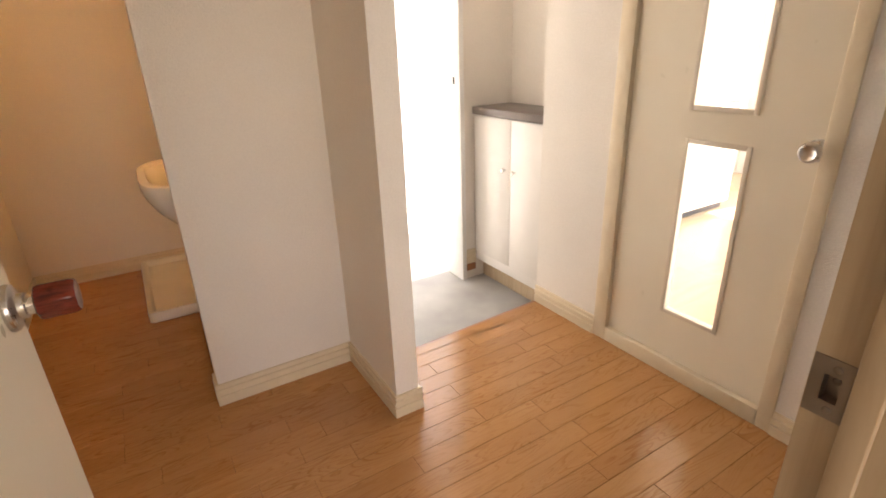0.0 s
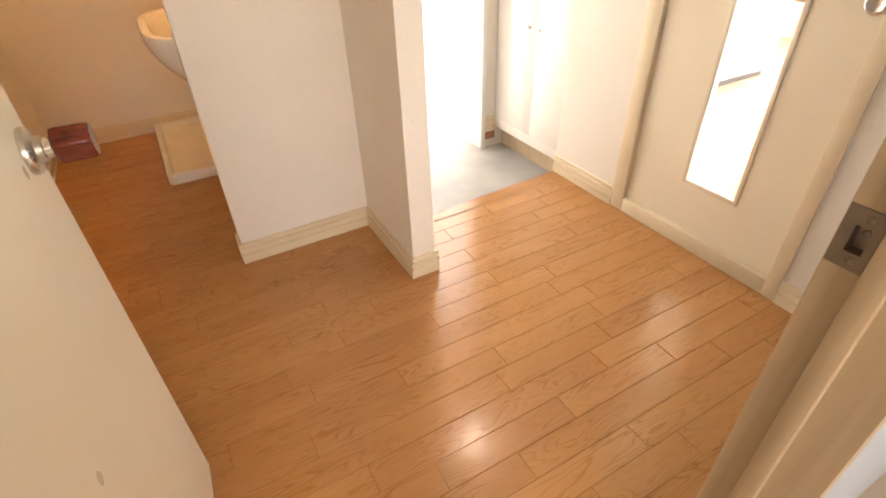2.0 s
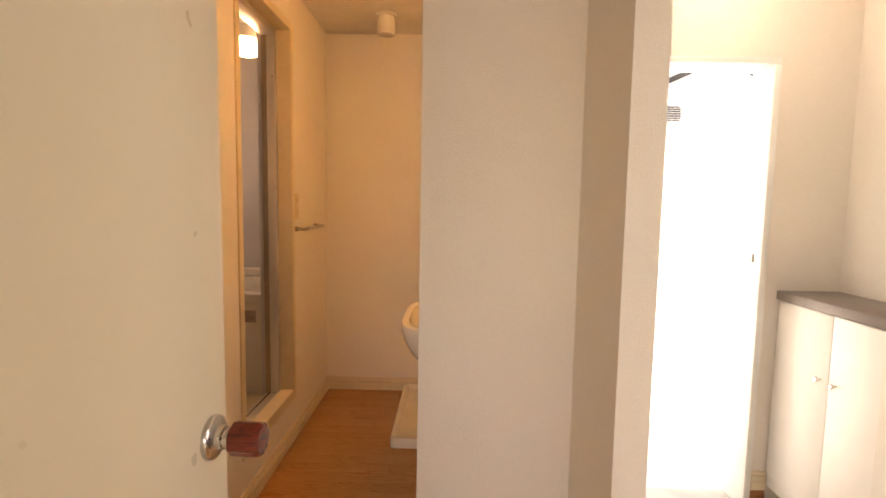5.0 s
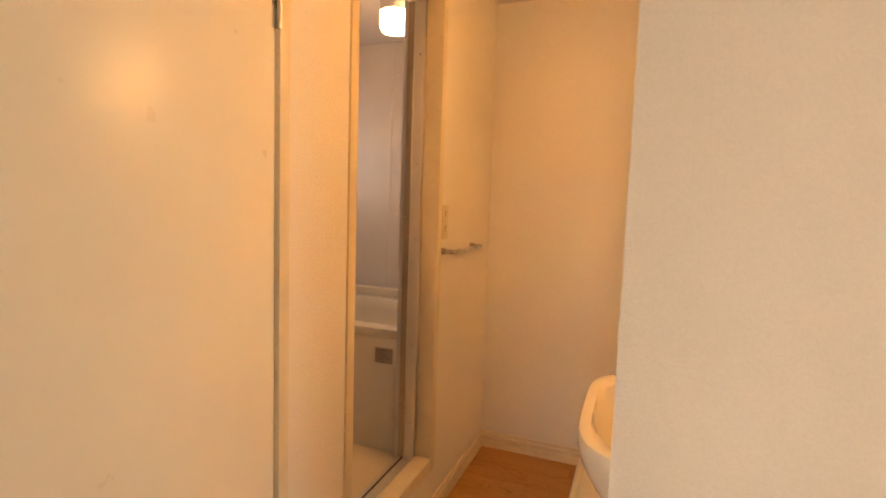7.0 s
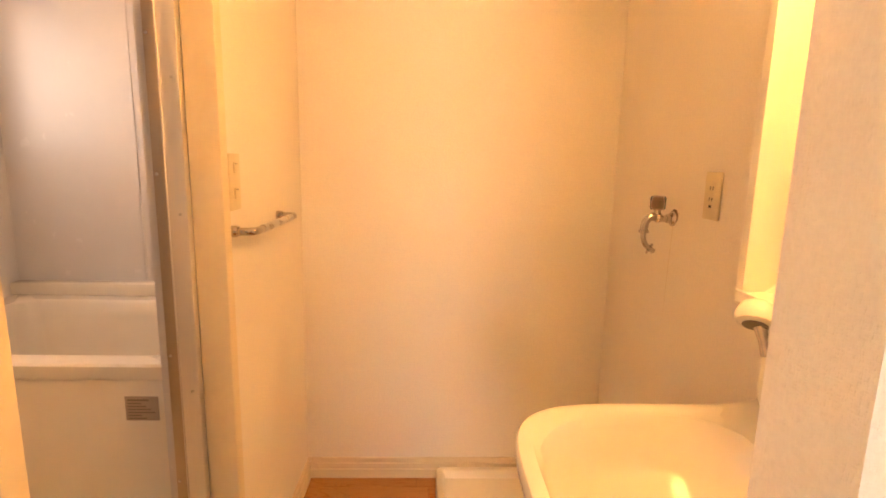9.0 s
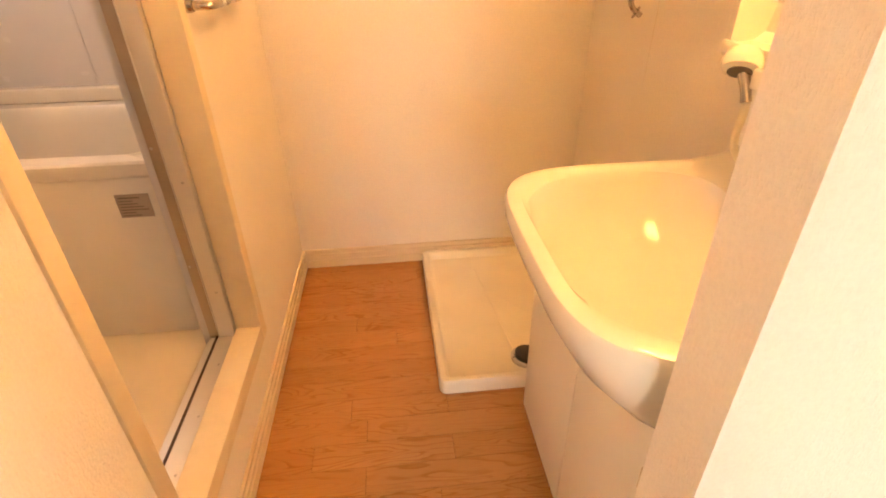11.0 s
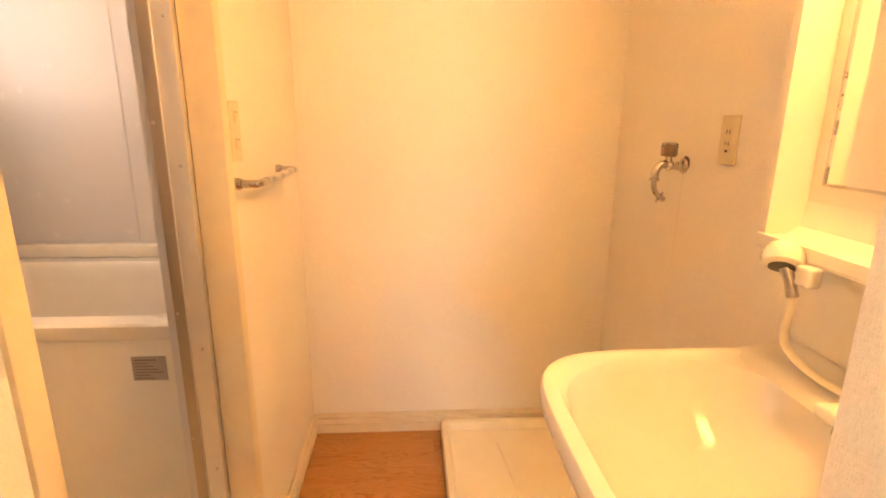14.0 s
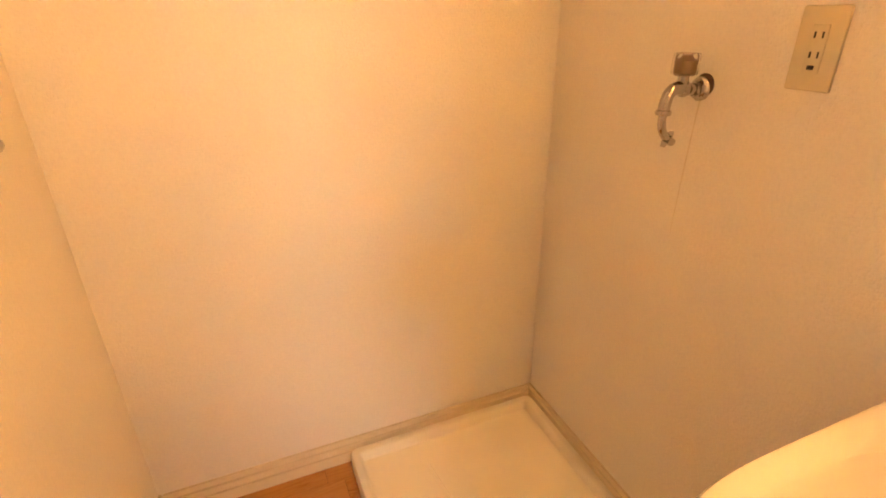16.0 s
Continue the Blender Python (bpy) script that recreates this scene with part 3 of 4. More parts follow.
def build_bathroom():
    W = lambda n, bl: tagged(boxes(n, bl, BATHPANEL), "pale grey-lilac glossy moulded bathroom wall panel", "wall", kind="structure")
    W("wall_bath_north", [((XBW, YBN, BZ), (XBE - 0.06, YBN + 0.02, BCEIL))])
    wy0, wy1, wz0, wz1 = 2.75, 3.618, 1.305, 1.86
    W("wall_bath_west", [((XBW - 0.1, YBS, BZ), (XBW, wy0, BCEIL)), ((XBW - 0.1, wy1, BZ), (XBW, YBN + 0.02, BCEIL)), ((XBW - 0.1, wy0, BZ), (XBW, wy1, wz0)), ((XBW - 0.1, wy0, wz1), (XBW, wy1, BCEIL))])
    W("wall_bath_south", [((XBW, YBS - 0.005, BZ), (XBE - 0.06, YBS + 0.015, BCEIL))])
    W("wall_bath_east", [((XBE - 0.06, YBS + 0.015, BZ), (XBE, 2.315, BCEIL)), ((XBE - 0.06, 2.943, BZ), (XBE, YBN, BCEIL)), ((XBE - 0.06, 2.315, 2.135), (XBE, 2.943, BCEIL))])
    tagged(box("ceiling_bath", (XBW - 0.1, YBS, BCEIL), (XBE, YBN + 0.02, BCEIL + 0.03), BATHPANEL), "pale moulded bathroom ceiling", "ceiling", kind="structure")
    tagged(box("floor_bath", (XBW - 0.1, YBS, BZ - 0.04), (XBE - 0.0, YBN, BZ), BATHFLOOR), "cream moulded bathroom floor pan", "floor", kind="structure")
    # joints of the wall panels
    for x in (-1.212,):
        tagged(box("trim", (x - 0.004, YBN - 0.003, 0.83), (x + 0.004, YBN, BCEIL), BATHPANEL, bevel=0.001), "thin pale cover strip on the bathroom wall", "trim", kind="structure")
    # frosted window
    w = empty("window_1")
    boxes("window_frame", [((XBW - 0.05, wy0, wz0), (XBW + 0.012, wy0 + 0.03, wz1)), ((XBW - 0.05, wy1 - 0.03, wz0), (XBW + 0.012, wy1, wz1)),
                           ((XBW - 0.05, wy0 + 0.03, wz0), (XBW + 0.012, wy1 - 0.03, wz0 + 0.03)), ((XBW - 0.05, wy0 + 0.03, wz1 - 0.03), (XBW + 0.012, wy1 - 0.03, wz1))], WHITE, w, 0.002)
    p = box("pane", (XBW - 0.012, wy0 + 0.03, wz0 + 0.03), (XBW - 0.007, wy1 - 0.03, wz1 - 0.03), FROST, w, label="bright frosted glass")
    p.visible_shadow = False
    tagged(w, "small bright frosted bathroom window in white frame", "window", kind="structure")
    # bathtub
    t = empty("bathtub")
    x0, x1, y0, y1 = XBW + 0.002, XBE - 0.062, 3.015, YBN - 0.002
    rim, low = 0.775, 0.30
    bm = bmesh.new()

    def ring(ins_x0, ins_x1, ins_y0, ins_y1, z, r):
        cx, cy = (x0 + ins_x0 + x1 - ins_x1) / 2, (y0 + ins_y0 + y1 - ins_y1) / 2
        return [Vector((x, y, z)) for x, y in rounded(cx, cy, x1 - ins_x1 - x0 - ins_x0, y1 - ins_y1 - y0 - ins_y0, r, 6)]
    add_loft(bm, [ring(0, 0, 0.006, 0, rim - 0.045, 0.004), ring(0, 0, 0.0, 0, rim - 0.035, 0.004), ring(0, 0, 0.0, 0, rim - 0.006, 0.006), ring(0.006, 0.006, 0.006, 0.006, rim, 0.01), ring(0.085, 0.06, 0.062, 0.10, rim, 0.05), ring(0.092, 0.067, 0.070, 0.107, rim - 0.008, 0.055),
                  ring(0.10, 0.08, 0.078, 0.118, rim - 0.06, 0.06), ring(0.15, 0.14, 0.12, 0.15, low + 0.06, 0.09), ring(0.20, 0.19, 0.17, 0.20, low, 0.09)], cap_first=False)
    part("tub_shell", bm, TUB, t, smooth=True)
    box("apron", (x0, y0 + 0.012, BZ), (x1, y0 + 0.030, rim - 0.043), TUB, t, 0.003, label="smooth cream front apron")
    tagged(t, "cream moulded bathtub with flat front apron", "bathtub")
    tagged(box("trim", (XBW + 0.002, YBN - 0.055, rim + 0.001), (XBE - 0.062, YBN - 0.001, 0.825), TUB, bevel=0.008), "cream moulded ledge above the tub along the wall", "trim", kind="structure")
    # label on the apron
    l = empty("caution_label")
    ly = y0 + 0.012
    box("sticker", (-0.907, ly - 0.0012, 0.614), (-0.820, ly, 0.682), LABEL, l)
    for i in range(7):
        z = 0.671 - i * 0.0085
        x_end = -0.829 - 0.012 * ((i * 7) % 4)
        box("text_line", (-0.900, ly - 0.0018, z - 0.0016), (x_end if i else -0.845, ly - 0.0012, z + (0.0016 if i else 0.003)), INK, l)
    tagged(l, "small grey-brown printed caution label on the bathtub apron", "label")
    # lit wall lamp
    b = empty("bath_lamp")
    m = Matrix.Translation((-0.842, 3.02, 0))
    turned("globe", [(0.030, 2.025), (0.054, 2.032), (0.062, 2.05), (0.062, 2.105), (0.05, 2.11)], LIT, b, m, 28, "glowing frosted glass globe")
    turned("cap", [(0.064, 2.108), (0.064, 2.165), (0.045, 2.178)], WHITE, b, m, 28, "cream plastic cap")
    box("bracket", (-0.80, 2.995, 2.115), (XBE - 0.059, 3.045, 2.16), WHITE, b, 0.006)
    tagged(b, "lit white globe lamp on the bathroom wall", "lamp")


def build_entrance():
    # concrete floor, lower than the hall
    tagged(box("floor_entrance", (XB2 - 0.02, 1.90, GZ - 0.1), (XC, YD2 + 0.02, GZ), CONCRETE), "bare grey concrete entrance floor", "floor", kind="structure")
    # slanting edge of the hall floor with brown nosing
    bm = bmesh.new()
    add_slab(bm, [(XB2, 1.868), (XK, 1.868), (XK, 1.955), (XB2, 1.912)], -0.012, 0.0)
    ob = part("floor_edge", bm, BOARD)
    tagged(ob, "last brown wooden board at the entrance step", "floor", kind="structure")
    bm = bmesh.new()
    add_slab(bm, [(XB2 + 0.001, 1.914), (XK - 0.001, 1.957), (XK - 0.001, 1.969), (XB2 + 0.001, 1.926)], GZ, -0.0015)
    tagged(part("trim", bm, NOSING), "reddish brown wooden nosing of the entrance step", "trim", kind="structure")
    # steel door frame
    f = empty("door_frame_entrance")
    x0, x1, zt = 0.78, 1.625, 1.893
    box("jamb", (x0, YD - 0.012, GZ), (x0 + 0.03, YD2 + 0.01, zt), FRAMEWHITE, f, 0.003)
    j = box("jamb", (x1 - 0.03, YD - 0.012, GZ), (x1, YD2 + 0.01, zt), FRAMEWHITE, f, 0.003)
    box("head", (x0, YD - 0.012, zt), (x1, YD2 + 0.01, zt + 0.03), FRAMEWHITE, f, 0.003)
    xi = x1 - 0.03
    box("strike_plate", (xi - 0.002, YD + 0.03, 1.02), (xi, YD + 0.06, 1.10), STEEL, j, 0.0005, label="dark steel strike")
    box("strike_plate", (xi - 0.002, YD + 0.03, 0.86), (xi, YD + 0.06, 0.94), STEEL, j, 0.0005)
    box("latch_hole", (xi - 0.003, YD + 0.036, 1.04), (xi - 0.001, YD + 0.052, 1.08), DARK, j)
    tagged(f, "white painted steel entrance door frame, door wide open", "door frame", kind="structure")
    # skirting and brown upstand between frame and cabinet
    tagged(box("trim", (1.627, YD - 0.013, GZ + 0.055), (1.690, YD, -0.002), NOSING, bevel=0.001), "reddish brown wooden strip under the skirting", "trim", kind="structure")
    skirting("baseboard", (1.627, YD), (1.692, YD), (0, -1), TRIM)
    # shoe cabinet, hung clear of the floor
    c = empty("shoe_cabinet")
    cx, y0, y1 = 1.692, YK + 0.006, YD - 0.004
    box("body", (cx + 0.019, y0, 0.022), (XC - 0.003, y1, 0.884), CABINET, c, 0.002)
    box("plinth", (cx + 0.008, y0, 0.020), (cx + 0.0185, y1, 0.077), CABINET, c, 0.001)
    split = 2.240
    for a, b, ky in ((y0 + 0.002, split - 0.0015, split - 0.040), (split + 0.0015, y1 - 0.002, split + 0.040)):
        d = box("cabinet_door", (cx, a, 0.078), (cx + 0.018, b, 0.880), CABINET, c, 0.0015)
        kb = turned("handle", [(0.005, 0), (0.005, 0.012), (0.011, 0.014), (0.012, 0.022), (0.010, 0.025)], STEEL, d, Matrix.Translation((cx, ky, 0.620)) @ Matrix.Rotation(radians(-90), 4, "Y"), 4, "small square steel knob")
    box("worktop", (cx - 0.012, y0, 0.8845), (XC - 0.003, y1, 0.923), GREYTOP, c, 0.002, label="grey-brown laminate top")
    tagged(c, "white two-door shoe cabinet with grey laminate top in the entrance", "cabinet")
    # wall intercom, of which the edge shows
    i = empty("intercom")
    box("housing", (XC - 0.028, 2.225, 1.875), (XC - 0.001, 2.315, 2.065), WHITE, i, 0.004)
    box("screen", (XC - 0.030, 2.222, 1.90), (XC - 0.0275, 2.310, 1.96), DARK, i, 0.001, label="small dark panel")
    tagged(i, "small white wall box with dark panel by the entrance", "intercom")
    # lit ceiling lamp of the entrance
    l = empty("ceiling_lamp")
    m = Matrix.Translation((1.30, 2.15, 0))
    turned("base", [(0.06, CEIL - 0.02), (0.06, CEIL - 0.0005)], WHITE, l, m)
    turned("globe", [(0.02, CEIL - 0.125), (0.05, CEIL - 0.115), (0.066, CEIL - 0.08), (0.06, CEIL - 0.04), (0.05, CEIL - 0.02)], LITHALL, l, m, 32, "glowing opal globe")
    tagged(l, "small lit opal globe lamp on the entrance ceiling", "ceiling lamp")


def build_outside():
    tagged(box("ground", (-60, YD2 + 0.02, GZ - 0.25), (60, 90, GZ - 0.02), PAVING), "sunlit pale concrete ground before the entrance", "ground", kind="structure")
    tagged(box("porch_wall", (0.2, 4.1, GZ - 0.02), (3.4, 4.25, 2.45), PLASTER), "sunlit white rendered wall opposite the entrance", "wall", kind="structure")
    r = empty("porch_roof")
    for a, c in (((1.56, 2.06), (1.81, 2.17)), ((2.06, 2.17), (2.20, 2.05))):
        bm = bmesh.new()
        add_tube(bm, [(a[0], 3.60, a[1]), (c[0], 3.60, c[1])], 0.024, 4)
        part("brace", bm, DARKSTEEL, r, "dark steel brace")
    box("beam", (0.4, 3.56, 2.17), (3.2, 3.64, 2.25), FRAMEWHITE, r, 0.004)
    tagged(r, "white porch beam with dark diagonal steel braces", "porch beam")
    v = empty("wall_vent")
    m = Matrix.Translation((1.82, 4.1, 1.953)) @ Matrix.Rotation(radians(90), 4, "X")
    turned("cowl", [(0.075, 0.0), (0.075, 0.02), (0.068, 0.03)], STEEL, v, m)
    for k in range(-3, 4):
        box("slat", (1.82 - 0.058, 4.062, 1.953 + k * 0.016 - 0.004), (1.82 + 0.058, 4.069, 1.953 + k * 0.016 + 0.004), DARK, v)
    tagged(v, "round slatted steel vent on the white outside wall", "vent")
    o = empty("porch_lamp")
    turned("globe", [(0.03, 2.03), (0.07, 2.05), (0.085, 2.1), (0.085, 2.16)], WHITE, o, Matrix.Translation((1.80, 3.9, 0.045)), 28)
    turned("base", [(0.06, 2.16), (0.06, 2.20)], WHITE, o, Matrix.Translation((1.80, 3.9, 0.045)), 28)
    box("arm", (1.77, 3.9, 2.185), (1.83, 4.1, 2.235), WHITE, o, 0.004)
    tagged(o, "round white outdoor lamp on the porch wall", "lamp")


def build_kitchen():
    W = lambda n, bl: tagged(boxes(n, bl, PLASTER), "bright white kitchen wall", "wall", kind="structure")
    W("wall_kitchen_north", [((XC + 0.1, 2.85, 0), (5.1, 2.95, 2.4)), ((XC + 0.1, YK, 0), (XC + 0.15, 2.85, 2.4))])
    W("wall_kitchen_east", [((5.0, -2.0, 0), (5.1, -1.4, 2.4)), ((5.0, 1.9, 0), (5.1, 2.85, 2.4)), ((5.0, -1.4, 0), (5.1, 1.9, 0.1)), ((5.0, -1.4, 2.0), (5.1, 1.9, 2.4))])
    W("wall_kitchen_south", [((2.25, -2.1, 0), (5.1, -2.0, 2.4))])
    tagged(box("floor_kitchen", (XK2, -2.1, -0.12), (5.1, 2.95, -0.001), KFLOOR), "bright honey-coloured kitchen floor", "floor", kind="structure")
    tagged(box("ceiling_kitchen", (XK2, -2.1, 2.4), (5.1, 2.95, 2.5), CEILING), "white kitchen ceiling", "ceiling", kind="structure")
    u = empty("kitchen_unit")
    ux0, ux1, uy0, uy1 = 2.3, 3.87, 2.27, 2.84
    box("body", (ux0, uy0 + 0.02, 0.06), (ux1, uy1, 0.765), CABINET, u, 0.003)
    box("plinth", (ux0, uy0 + 0.05, 0.0), (ux1, uy1, 0.06), DARKSTEEL, u, 0.002, label="dark recessed plinth")
    for k in range(4):
        w = (ux1 - ux0) / 4
        d = box("cabinet_door", (ux0 + k * w + 0.002, uy0, 0.065), (ux0 + (k + 1) * w - 0.002, uy0 + 0.019, 0.760), CABINET, u, 0.002)
    box("worktop", (ux0, uy0 - 0.02, 0.765), (ux1, uy1, 0.80), STEEL, u, 0.003, label="stainless steel worktop")
    tagged(u, "white kitchen base unit with steel worktop along the wall", "kitchen unit")
    h = empty("wall_cupboard")
    box("body", (2.3, 2.52, 1.91), (4.0, 2.846, 2.38), CABINET, h, 0.003)
    for k in range(4):
        box("cabinet_door", (2.3 + k * 0.425 + 0.002, 2.50, 1.91), (2.3 + (k + 1) * 0.425 - 0.002, 2.519, 2.38), CABINET, h, 0.002)
    tagged(h, "white wall cupboard above the kitchen unit", "cupboard")


def build_washroom():
    # washing machine pan, 640 x 800
    p = empty("washing_machine_pan")
    x0, x1, y0, y1 = -0.062, XV - 0.014, 2.858, YB - 0.016
    cx, cy, w, h = (x0 + x1) / 2, (y0 + y1) / 2, x1 - x0, y1 - y0
    bm = bmesh.new()
    R = lambda i, z, r: [Vector((x, y, z)) for x, y in rounded(cx, cy, w - 2 * i, h - 2 * i, r, 6)]
    add_loft(bm, [R(0.006, 0.0, 0.02), R(0.0, 0.004, 0.026), R(0.0, 0.048, 0.026), R(0.004, 0.055, 0.024), R(0.020, 0.055, 0.016), R(0.026, 0.050, 0.014), R(0.034, 0.024, 0.012), R(0.042, 0.020, 0.010)])
    pan = part("tray", bm, PAN, p, smooth=True)
    bm = bmesh.new()
    for (ax, ay), (bx, by) in (((0.16, 3.55), (0.215, 3.02)),):
        add_tube(bm, [(ax, ay, 0.0195), (bx, by, 0.0195)], 0.004, 8)
    part("rib", bm, PAN, p)
    turned("drain", [(0.052, 0.019), (0.052, 0.030), (0.046, 0.034), (0.040, 0.030)], STEEL, p, Matrix.Translation((0.246, 2.975, 0)), 28, "steel drain ring")
    turned("drain_trap", [(0.038, 0.020), (0.038, 0.045), (0.030, 0.050)], DARK, p, Matrix.Translation((0.246, 2.975, 0)), 24, "black drain trap")
    tagged(p, "ivory plastic washing machine pan on the floor", "washing machine pan")

    # vanity
    v = empty("washbasin_unit")
    vy0, vy1, fx = YA2 + 0.004, 2.737, 0.178
    box("body", (fx + 0.018, vy0 + 0.004, 0.06), (XV - 0.002, vy1 + 0.013, 0.614), VANITY, v, 0.003)
    box("plinth", (fx + 0.045, vy0 + 0.004, 0.0), (XV - 0.002, vy1 + 0.013, 0.06), VANITY, v, 0.002)
    mid = (vy0 + vy1 + 0.016) / 2
    for a, b, s in ((vy0 + 0.005, mid - 0.0015, 1), (mid + 0.0015, vy1 + 0.012, 1)):
        d = box("cabinet_door", (fx, a, 0.055), (fx + 0.0175, b, 0.675), VANITY, v, 0.004)
        ky = b - 0.012 if a > mid else a + 0.018
        box("handle", (fx - 0.020, ky - 0.014, 0.560), (fx + 0.001, ky + 0.012, 0.606), BEIGE, d, 0.003, label="beige plastic pull")

    # basin: bowed front, rounded corners, hollow bowl
    N = 96

    def outline(inset, z, sag=0.0, front=0.0):
        out = []
        ym, hw = (vy0 + vy1) / 2, (vy1 - vy0) / 2 - inset
        xb = XV - 0.003 - inset
        for k in range(N):
            a = 2 * math.pi * k / N
            ca, sa = math.cos(a), math.sin(a)
            e = 0.22 if ca > 0 else 0.58
            yy = math.copysign(abs(sa) ** (0.30 if ca > 0 else 0.46), sa)
            u = math.copysign(abs(ca) ** e, ca)
            y = ym + hw * yy
            depth = 0.300 - front - inset
            xm = 0.345
            x = xm + (xb - xm) * u if u > 0 else xm + depth * u
            out.append(Vector((x, y, z)))
        return out

    def bowl(sx, sy, z, cxb=0.315):
        ym = (vy0 + vy1) / 2
        out = []
        for k in range(N):
            a = 2 * math.pi * k / N
            ca, sa = math.cos(a), math.sin(a)
            e = 0.75
            out.append(Vector((cxb + sx * (0.84 if ca > 0 else 1.0) * math.copysign(abs(ca) ** (0.55 if ca > 0 else 0.72), ca), ym + sy * math.copysign(abs(sa) ** e, sa), z)))
        return out
    rim = 0.820
    bm = bmesh.new()
    add_loft(bm, [outline(0.05, 0.616, front=0.11), outline(0.036, 0.622, front=0.092), outline(0.022, 0.655, front=0.062), outline(0.010, 0.705, front=0.028), outline(0.002, 0.755, front=0.008), outline(0.0, 0.785, front=0.001), outline(0.0, rim - 0.010), outline(0.004, rim - 0.003), outline(0.012, rim),
                  outline(0.030, rim - 0.002), bowl(0.243, 0.276, rim - 0.010), bowl(0.234, 0.268, rim - 0.030), bowl(0.214, 0.252, rim - 0.075), bowl(0.160, 0.200, rim - 0.125), bowl(0.09, 0.13, rim - 0.150), bowl(0.025, 0.025, rim - 0.158)])
    basin = part("basin", bm, CERAMIC, v, "glossy cream ceramic basin", smooth=True)
    # raised back deck of the basin
    bm = bmesh.new()
    prof = [(0.485, rim - 0.006), (0.505, rim - 0.001), (0.535, rim + 0.002), (0.562, rim + 0.005), (0.580, rim + 0.010), (0.592, rim + 0.017), (0.599, rim + 0.026), (XV - 0.003, rim + 0.028), (XV - 0.003, rim - 0.006)]
    add_loft(bm, [[Vector((x, y, z)) for x, z in prof] for y in (vy0 + 0.004, vy1 - 0.008)])
    part("back_deck", bm, CERAMIC, v, smooth=True)
    box("splash_panel", (XV - 0.0055, vy0 + 0.004, rim + 0.030), (XV - 0.0015, vy1 + 0.008, 1.014), PLASTIC, v, 0.0015, label="cream plastic splash panel")
    # mixer with shower hose
    mixer = box("mixer_body", (0.500, 2.28, rim + 0.004), (0.570, 2.41, rim + 0.040), CHROME, v, 0.010, 3, "chrome mixer body")
    tube("spout", [(0.53, 2.335, rim + 0.030), (0.46, 2.345, rim + 0.040), (0.40, 2.355, rim + 0.032)], [0.016, 0.014, 0.012], CHROME, mixer)
    bm = bmesh.new()
    add_box(bm, (0.425, 2.392, rim + 0.030), (0.490, 2.436, rim + 0.052), 0.009, 3)
    part("lever", bm, CERAMIC, mixer, "cream lever cap", smooth=True)
    turned("lever_neck", [(0.012, rim + 0.004), (0.011, rim + 0.031)], CHROME, mixer, Matrix.Translation((0.462, 2.414, 0)), 20)
    turned("hose_socket", [(0.019, 0.0), (0.017, 0.022), (0.010, 0.034)], CERAMIC, v, Matrix.Translation((0.536, 2.432, rim + 0.030)) @ Matrix.Rotation(radians(-84), 4, "X"), 24, "cream hose socket")
    tagged(v, "cream washbasin unit with bowed ceramic basin", "washbasin unit")

    # mirror cabinet with lamp
    c = empty("mirror_cabinet")
    fx, y0, y1, z0, z1 = 0.512, vy0 + 0.002, 2.728, 1.045, 2.12
    ix = 0.588
    bm = bmesh.new()
    add_box(bm, (ix, y0, z0 + 0.03), (XV - 0.002, y1, z1), 0.002)
    part("back_panel", bm, PLASTIC, c, smooth=True)
    for a, b in ((y0, y0 + 0.018), (y1 - 0.018, y1)):
        bm = bmesh.new()
        prof = [(fx, z1), (ix, z1), (ix, z0 + 0.035), (ix - 0.02, z0 + 0.008), (fx + 0.012, z0 + 0.006), (fx, z0 + 0.022)]
        add_loft(bm, [[Vector((x, y, z)) for x, z in prof] for y in (a, b)])
        part("side_panel", bm, PLASTIC, c)
    bm = bmesh.new()
    prof = [(fx - 0.003, z0 + 0.024), (fx + 0.001, z0 + 0.026), (fx + 0.006, z0 + 0.022), (ix - 0.03, z0 + 0.024), (ix - 0.008, z0 + 0.040), (ix, z0 + 0.09), (XV - 0.002, z0 + 0.09), (XV - 0.002, z0 - 0.03), (ix, z0 - 0.012), (fx, z0 - 0.004), (fx - 0.003, z0 + 0.002)]
    add_loft(bm, [[Vector((x, y, z)) for x, z in prof] for y in (y0, y1)])
    part("shelf", bm, PLASTIC, c, smooth=False)
    my1 = 2.672
    box("mirror", (ix - 0.004, y0 + 0.06, 1.173), (ix - 0.001, my1, z1 - 0.25), MIRROR, c, label="mirror glass")
    boxes("mirror_edge", [((ix - 0.007, my1, 1.169), (ix, my1 + 0.004, z1 - 0.248)), ((ix - 0.007, y0 + 0.06, 1.168), (ix, my1, 1.1728))], STEEL, c)
    box("lamp_hood", (fx - 0.058, y0 + 0.001, z1 - 0.055), (ix - 0.001, y1 + 0.002, z1 + 0.03), PLASTIC, c, 0.006)
    box("light_diffuser", (fx - 0.054, y0 + 0.03, z1 - 0.160), (fx + 0.006, y1 - 0.010, z1 - 0.0555), LITWARM, c, 0.008, label="glowing opal lamp cover")
    tagged(c, "cream plastic mirror cabinet with lit lamp above the basin", "mirror cabinet")

    # hand shower in its holder
    s = empty("hand_shower")
    bm = bmesh.new()
    add_box(bm, (0.482, 2.552, 1.008), (0.510, 2.584, 1.044), 0.006, 3)
    part("holder", bm, PLASTIC, s, smooth=True)
    hm = Matrix.Translation((0.484, 2.618, 1.052)) @ Matrix.Rotation(radians(-32), 4, "X") @ Matrix.Rotation(radians(22), 4, "Y")
